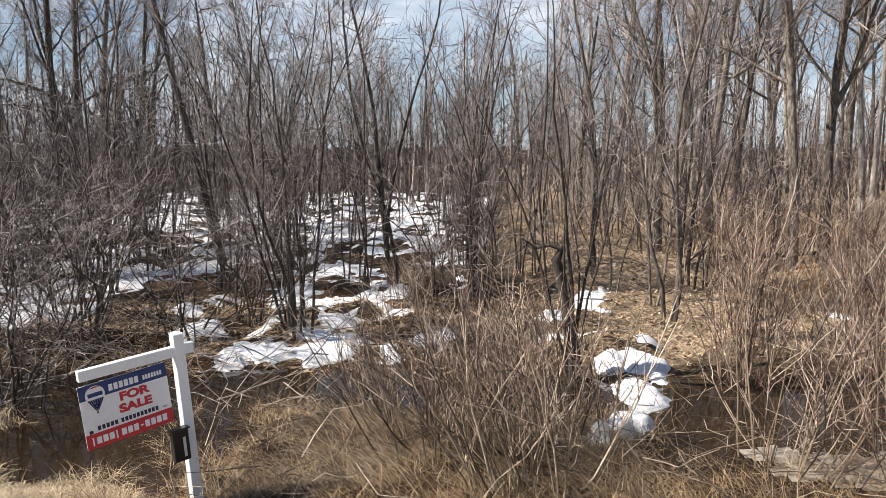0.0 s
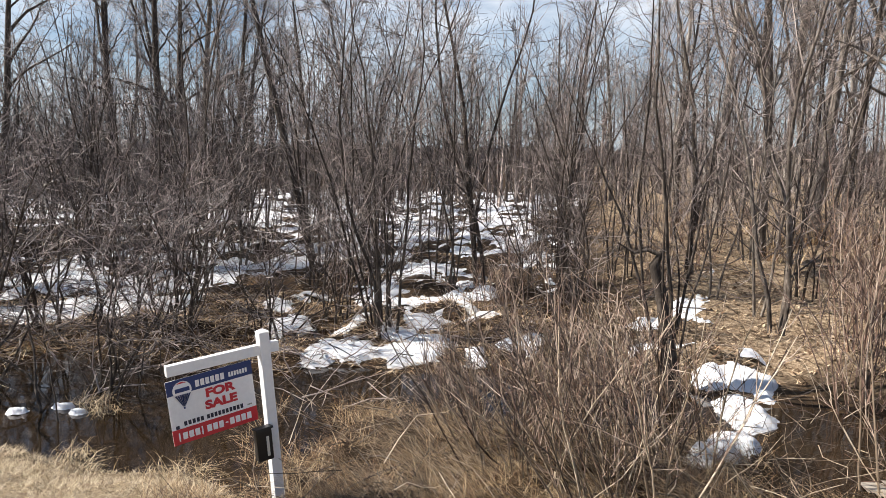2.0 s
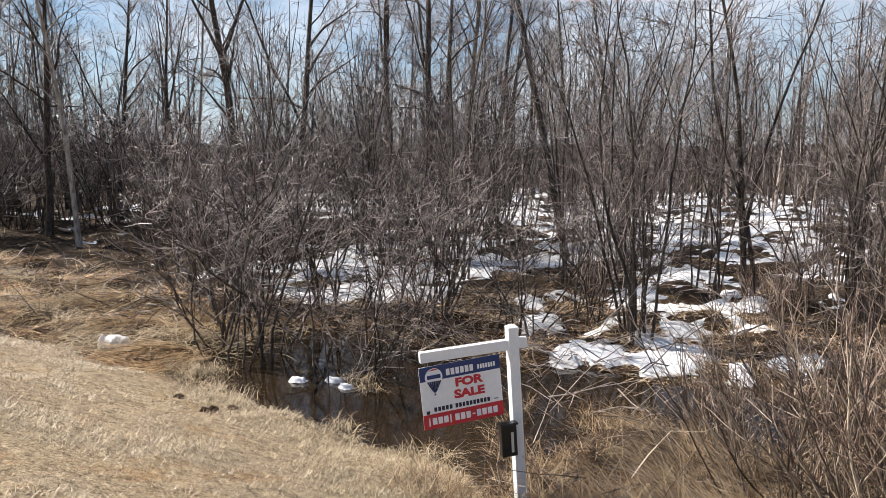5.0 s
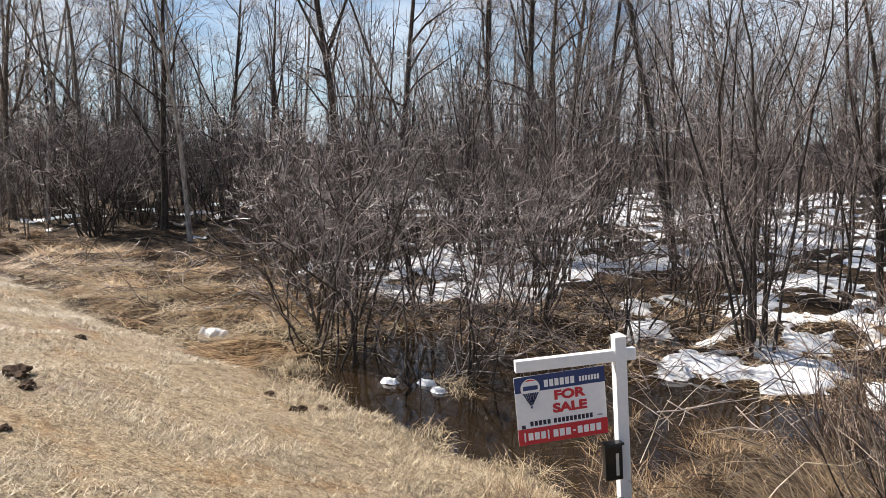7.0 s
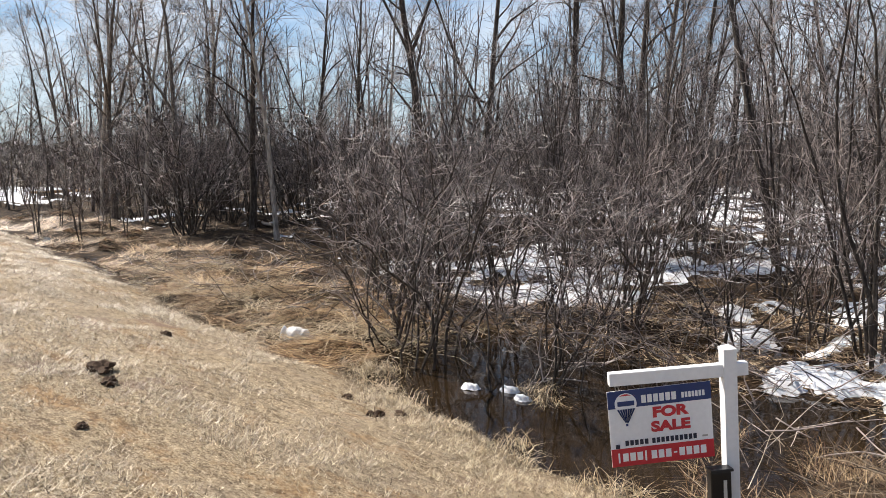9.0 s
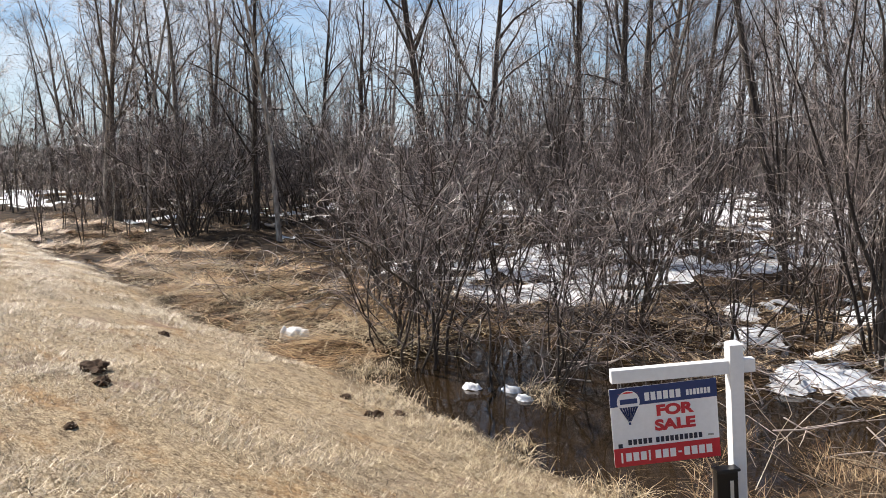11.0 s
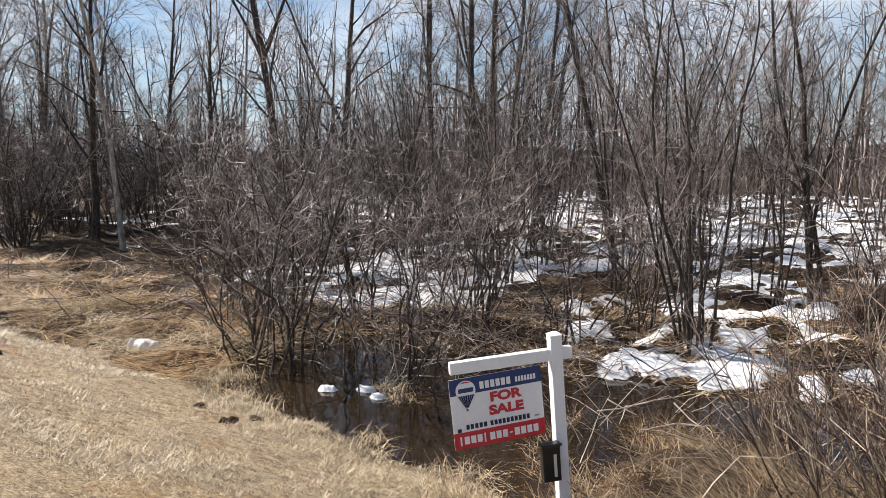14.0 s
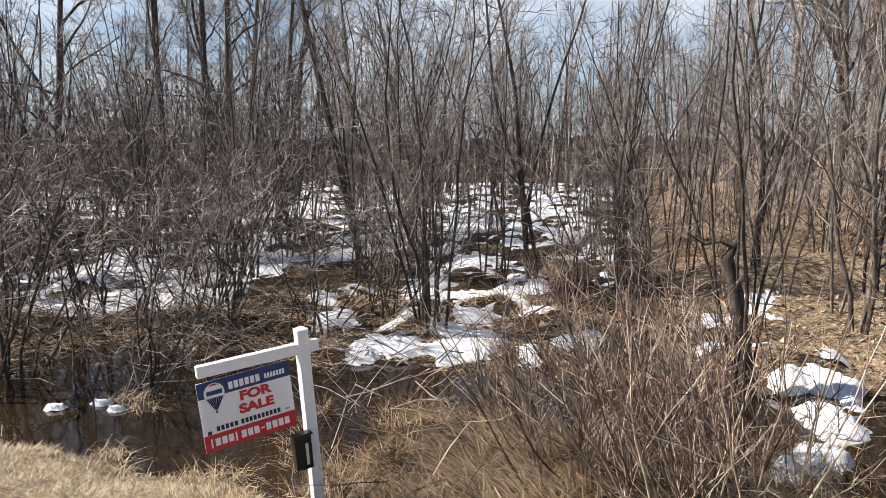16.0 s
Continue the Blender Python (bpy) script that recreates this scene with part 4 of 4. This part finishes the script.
# fallen leaves on the rise
n = 16000
lx, ly = 1.5 + 13 * gr.rand(n) ** 1.2, 7.4 + 18 * gr.rand(n) ** 1.3
ok = leaf_cover(lx, ly) > 0.4
lx, ly = lx[ok], ly[ok]
blades("leaf_litter", M_LITTER, "curled brown fallen leaves covering the rise", "leaves", gr, lx, ly, gr.uniform(0.06, 0.12, len(lx)), gr.uniform(0.9, 1.5, len(lx)), 0.024, 1, 0.0, 0.3)


def deadwood(name, count, box, seed, label, material, long, radius, high=0.25):
    """Dead sticks lying and leaning: too many to pick apart."""
    rng = np.random.RandomState(seed)
    t = Tubes()
    for _ in range(count):
        x, y = rng.uniform(box[0], box[1]), rng.uniform(box[2], box[3])
        z = max(float(ground_z(x, y)), -0.02)
        a = rng.uniform(0, 6.28)
        ln = long * rng.uniform(0.4, 1.2)
        line = bend(rng, (x, y, z + rng.uniform(0, high)), (math.cos(a), math.sin(a), rng.uniform(-0.1, 0.5)), ln, 4, 0.3)
        r = radius * rng.uniform(0.5, 1.5)
        t.add(line, np.linspace(r, r * 0.35, 5), 3)
    return tagged(t.object(name, material), label, "sticks", kind="stuff")


deadwood("edge_brush", 260, (-7.0, -1.6, 6.3, 8.0), 90, "fine dead brush hanging over the water's edge", M_TWIG_ALDER, 0.8, 0.005, 0.5)
deadwood("fallen_sticks", 420, (-9.5, 0.5, 5.6, 9.5), 91, "dead bent sticks lying in the ditch and marsh", M_TWIG_ALDER, 1.1, 0.007)
deadwood("fallen_sticks", 300, (-14, 6, 9.5, 18), 92, "dead grey sticks among the snow patches", M_TWIG_ALDER, 1.3, 0.009, 0.35)
def fallen_log(x, y, turn, length, r, material, label):
    t = Tubes()
    line = bend(np.random.RandomState(int(abs(x) * 7)), (0, 0, r * 0.8), (1, 0, 0.02), length, 8, 0.02)
    t.add(line, np.linspace(r, r * 0.7, 9), 8)
    ob = t.object("fallen_log", material, None, "", True)
    ob.matrix_world = on_ground(x, y, turn, 1, 0.0)
    tagged(ob, label, "log", "fallen logs")


fallen_log(-23.0, 13.6, -20, 3.4, 0.07, M_ASPEN, "pale fallen aspen log lying among brush")
fallen_log(-21.5, 12.6, -34, 2.6, 0.06, M_ASPEN, "pale fallen aspen log lying among brush")
fallen_log(-47.2, 13.4, 66, 4.6, 0.11, M_REED, "rust-brown fallen trunk lying across old snow")
fallen_log(6.2, 14.6, 8, 3.0, 0.07, M_BARK_DARK, "dark fallen branch lying on brown leaves")
deadwood("fallen_sticks", 130, (-15, -7.8, 5.2, 8.4), 94, "dark wet sticks strewn over flattened reeds", M_TWIG_ALDER, 1.0, 0.008, 0.2)
deadwood("fallen_stalks", 420, (-1.6, 4.8, 3.2, 6.2), 93, "pale dead stalks fallen across the ditch", M_TWIG_TAN, 0.9, 0.0035, 0.3)


def clod(x, y, r, seed):
    rng = np.random.RandomState(seed)
    bm = bmesh.new()
    bmesh.ops.create_icosphere(bm, subdivisions=3, radius=1.0)
    for v in bm.verts:
        q = Vector(v.co)
        k = 1 + 0.55 * noise.noise(q * 1.7 + Vector((seed, 0, 0))) + 0.4 * noise.noise(q * 4.5 + Vector((0, seed, 0)))
        v.co = Vector((q.x * r * k * 1.4, q.y * r * k, q.z * r * k * 0.8))
    ob = thing("soil_clod", on_ground(x, y, rng.uniform(0, 360), 1, 0.0), "ragged dark clod of turned sod lying on dry grass", "clod", "soil clods")
    part("soil", bm, M_CLOD, ob)
    t = Tubes()
    for _ in range(26):
        a = rng.uniform(0, 6.28)
        p = (math.cos(a) * r * rng.uniform(0.2, 1.1), math.sin(a) * r * rng.uniform(0.2, 0.8), r * 0.3)
        t.add(bend(rng, p, (math.cos(a), math.sin(a), rng.uniform(-0.2, 0.7)), r * rng.uniform(0.5, 1.5), 3, 0.35), np.array([0.003, 0.0028, 0.002, 0.001]), 3)
    tagged(t.object("root_mat", M_SEDGE, ob), kind="stuff")


for k, (x, y, r) in enumerate(((-5.87, 1.86, 0.10), (-5.5, 1.78, 0.06), (-4.25, 3.5, 0.065), (-4.85, 3.68, 0.05), (-7.74, 3.29, 0.05), (-4.45, 1.2, 0.035), (-4.3, 3.85, 0.05))):
    clod(x, y, r, k + 3)

# ---------------------------------------------------------------- the sign
LEAN = pose(0, 0, 0, 0, -4.5, 0)
SIGN = Matrix.Translation((-1.339, 3.587, 1.373)) @ pose(0, 0, 0, 0, 0, 45) @ LEAN
# in the sign: x along the arm towards the post, -y to the viewer, z up from the post's top
sign = thing("for_sale_sign", SIGN, "white vinyl post with an arm and a hanging for-sale panel, leaning", "sign")
PX = 0.048


def child(ob, m=Matrix()):
    ob.matrix_parent_inverse = Matrix()
    ob.matrix_basis = m
    return ob


post_bm = block(0.076, 0.076, 1.42, (PX, 0, -0.71 - 0.012), 0.004)
post = part("post", post_bm, M_VINYL, sign)
cap = bmesh.new()
bmesh.ops.create_cone(cap, cap_ends=True, segments=4, radius1=0.058, radius2=0.012, depth=0.018, matrix=Matrix.Translation((PX, 0, -0.003)) @ Matrix.Rotation(math.pi / 4, 4, "Z"))
part("post_cap", cap, M_VINYL, post, "shallow pyramid cap")
arm = part("arm", block(0.80, 0.05, 0.075, (-0.244, 0, -0.1385), 0.003), M_VINYL, sign)
PW, PH, PC = 0.60, 0.457, Vector((-0.352, 0, -0.434))
PT = Matrix.Translation(PC) @ pose(0, 0, 0, 0, -1.6, 0)
panel = part("panel", block(PW, 0.006, PH, (0, 0, 0), 0.0015), M_PANEL, sign, "white hanging sign panel")
child(panel, PT)


def flat(name, x0, x1, z0, z1, material, lift=0.004, label=""):
    return child(part(name, block(x1 - x0, 0.002, z1 - z0, ((x0 + x1) / 2, -lift - 0.0005, (z0 + z1) / 2), 0), material, panel, label))


flat("header_band", -PW / 2, PW / 2, PH / 2 - 0.105, PH / 2, M_BLUE)
flat("footer_band", -PW / 2, PW / 2, -PH / 2, -PH / 2 + 0.108, M_RED)
# plain bars for the writing that is not repeated
for k in range(6):
    flat("logo_bar", -0.105 + 0.035 * k, -0.079 + 0.035 * k, PH / 2 - 0.085, PH / 2 - 0.038, M_PANEL, 0.006)
for k in range(7):
    flat("header_bar", 0.128 + 0.020 * k, 0.142 + 0.020 * k, PH / 2 - 0.080, PH / 2 - 0.047, M_PANEL, 0.006)
for k in range(5):
    flat("name_bar", -0.215 + 0.0285 * k, -0.195 + 0.0285 * k, -0.106, -0.075, M_INK)
for k in range(10):
    flat("name_bar", -0.058 + 0.0268 * k, -0.039 + 0.0268 * k, -0.106, -0.075, M_INK)
flat("emblem_bar", -0.272, -0.248, -0.118, -0.094, M_INK)
flat("emblem_bar", 0.235, 0.268, -0.1, -0.09, M_STEEL)
for x0, count in ((-0.235, 3), (-0.068, 3), (0.095, 4)):
    for k in range(count):
        flat("number_bar", x0 + 0.042 * k, x0 + 0.032 + 0.042 * k, -0.199, -0.150, M_PANEL, 0.006)
flat("number_bar", 0.062, 0.082, -0.179, -0.170, M_PANEL, 0.006)
flat("number_bar", -0.262, -0.252, -0.206, -0.146, M_PANEL, 0.006)
flat("number_bar", -0.106, -0.096, -0.206, -0.146, M_PANEL, 0.006)


def disc(name, cx, cz, rx, rz, material, lift, low=-1.0, high=1.0, label=""):
    bm = bmesh.new()
    ring = []
    for k in range(28):
        a = 2 * math.pi * k / 28
        ring.append(bm.verts.new((cx + rx * math.cos(a), -lift, cz + rz * min(high, max(low, math.sin(a))))))
    f = bm.faces.new(ring)
    f.normal_update()
    if f.normal.y > 0:
        f.normal_flip()
    ext = bmesh.ops.extrude_face_region(bm, geom=[f])
    bmesh.ops.translate(bm, vec=(0, 0.002, 0), verts=[g for g in ext["geom"] if isinstance(g, bmesh.types.BMVert)])
    return child(part(name, bm, material, panel, label))


# the round emblem: a balloon as plain shapes
disc("emblem_disc", -0.197, 0.148, 0.064, 0.064, M_PANEL, 0.007, label="white and blue balloon-shaped emblem")
disc("emblem_cap", -0.197, 0.150, 0.057, 0.057, M_RED, 0.009, 0.82, 1.0)
flat("emblem_bar", -0.245, -0.148, 0.137, 0.165, M_BLUE, 0.009)


def gores():
    bm = bmesh.new()
    for k in range(7):
        x0 = -0.197 - 0.055 + 0.11 * k / 7 + 0.0012
        x1 = -0.197 - 0.055 + 0.11 * (k + 1) / 7 - 0.0012
        c0, c1 = -0.197 + (x0 + 0.197) * 0.16, -0.197 + (x1 + 0.197) * 0.16
        vs = [bm.verts.new(p) for p in ((x0, -0.0085, 0.118), (x1, -0.0085, 0.118), (c1, -0.0085, 0.035), (c0, -0.0085, 0.035))]
        bm.faces.new(vs[::-1])
    bmesh.ops.solidify(bm, geom=bm.faces[:], thickness=0.001)
    return bm


child(part("emblem_gores", gores(), M_BLUE, panel))
flat("emblem_basket", -0.203, -0.191, 0.014, 0.028, M_BLUE, 0.006)


def lettering(text, x, z, size, material):
    cu = bpy.data.curves.new("letters", "FONT")
    cu.body, cu.size, cu.align_x, cu.align_y = text, size, "CENTER", "CENTER"
    cu.extrude, cu.offset = 0.0015, 0.0040
    tmp = bpy.data.objects.new("letters", cu)
    scene.collection.objects.link(tmp)
    me = bpy.data.meshes.new_from_object(tmp.evaluated_get(bpy.context.evaluated_depsgraph_get()))
    bpy.data.objects.remove(tmp)
    me.transform(pose(x, -0.0055, z, 90, 0, 0) @ Matrix.Diagonal((1.30, 1, 1, 1)))
    me.materials.clear()
    me.materials.append(material)
    ob = new("lettering", me)
    ob.parent = panel
    ob["label"] = "red block letters reading " + text
    return ob


lettering("FOR", 0.055, 0.076, 0.082, M_RED)
lettering("SALE", 0.055, -0.010, 0.082, M_RED)
for hx in (-0.24, 0.24):
    t = Tubes()
    a = np.linspace(0, 2 * math.pi, 11)
    t.add(np.stack([hx + 0.010 * np.cos(a), 0 * a, PH / 2 + 0.012 + 0.022 * np.sin(a)], -1), np.full(11, 0.0022), 5)
    child(t.object("hook", M_STEEL, panel, "bent wire hook"))

# brochure box on the post
BX, BY, BZ = PX - 0.098, -0.070, -0.825
box = part("brochure_box", block(0.118, 0.062, 0.235, (BX, BY, BZ), 0.007), M_BOX, sign, "black plastic brochure box")
part("box_lid", block(0.132, 0.085, 0.016, (BX, BY - 0.008, BZ + 0.126), 0.004, pose(0, 0, 0, -8, 0, 0)), M_BOX, box, "hinged black lid")
part("box_window", block(0.020, 0.004, 0.15, (BX + 0.022, BY - 0.032, BZ - 0.01), 0.001), M_CLEAR, box, "cloudy window strip")
part("bracket", block(0.05, 0.02, 0.12, (BX + 0.03, BY + 0.034, BZ), 0.002), M_STEEL, box, "dull metal bracket")
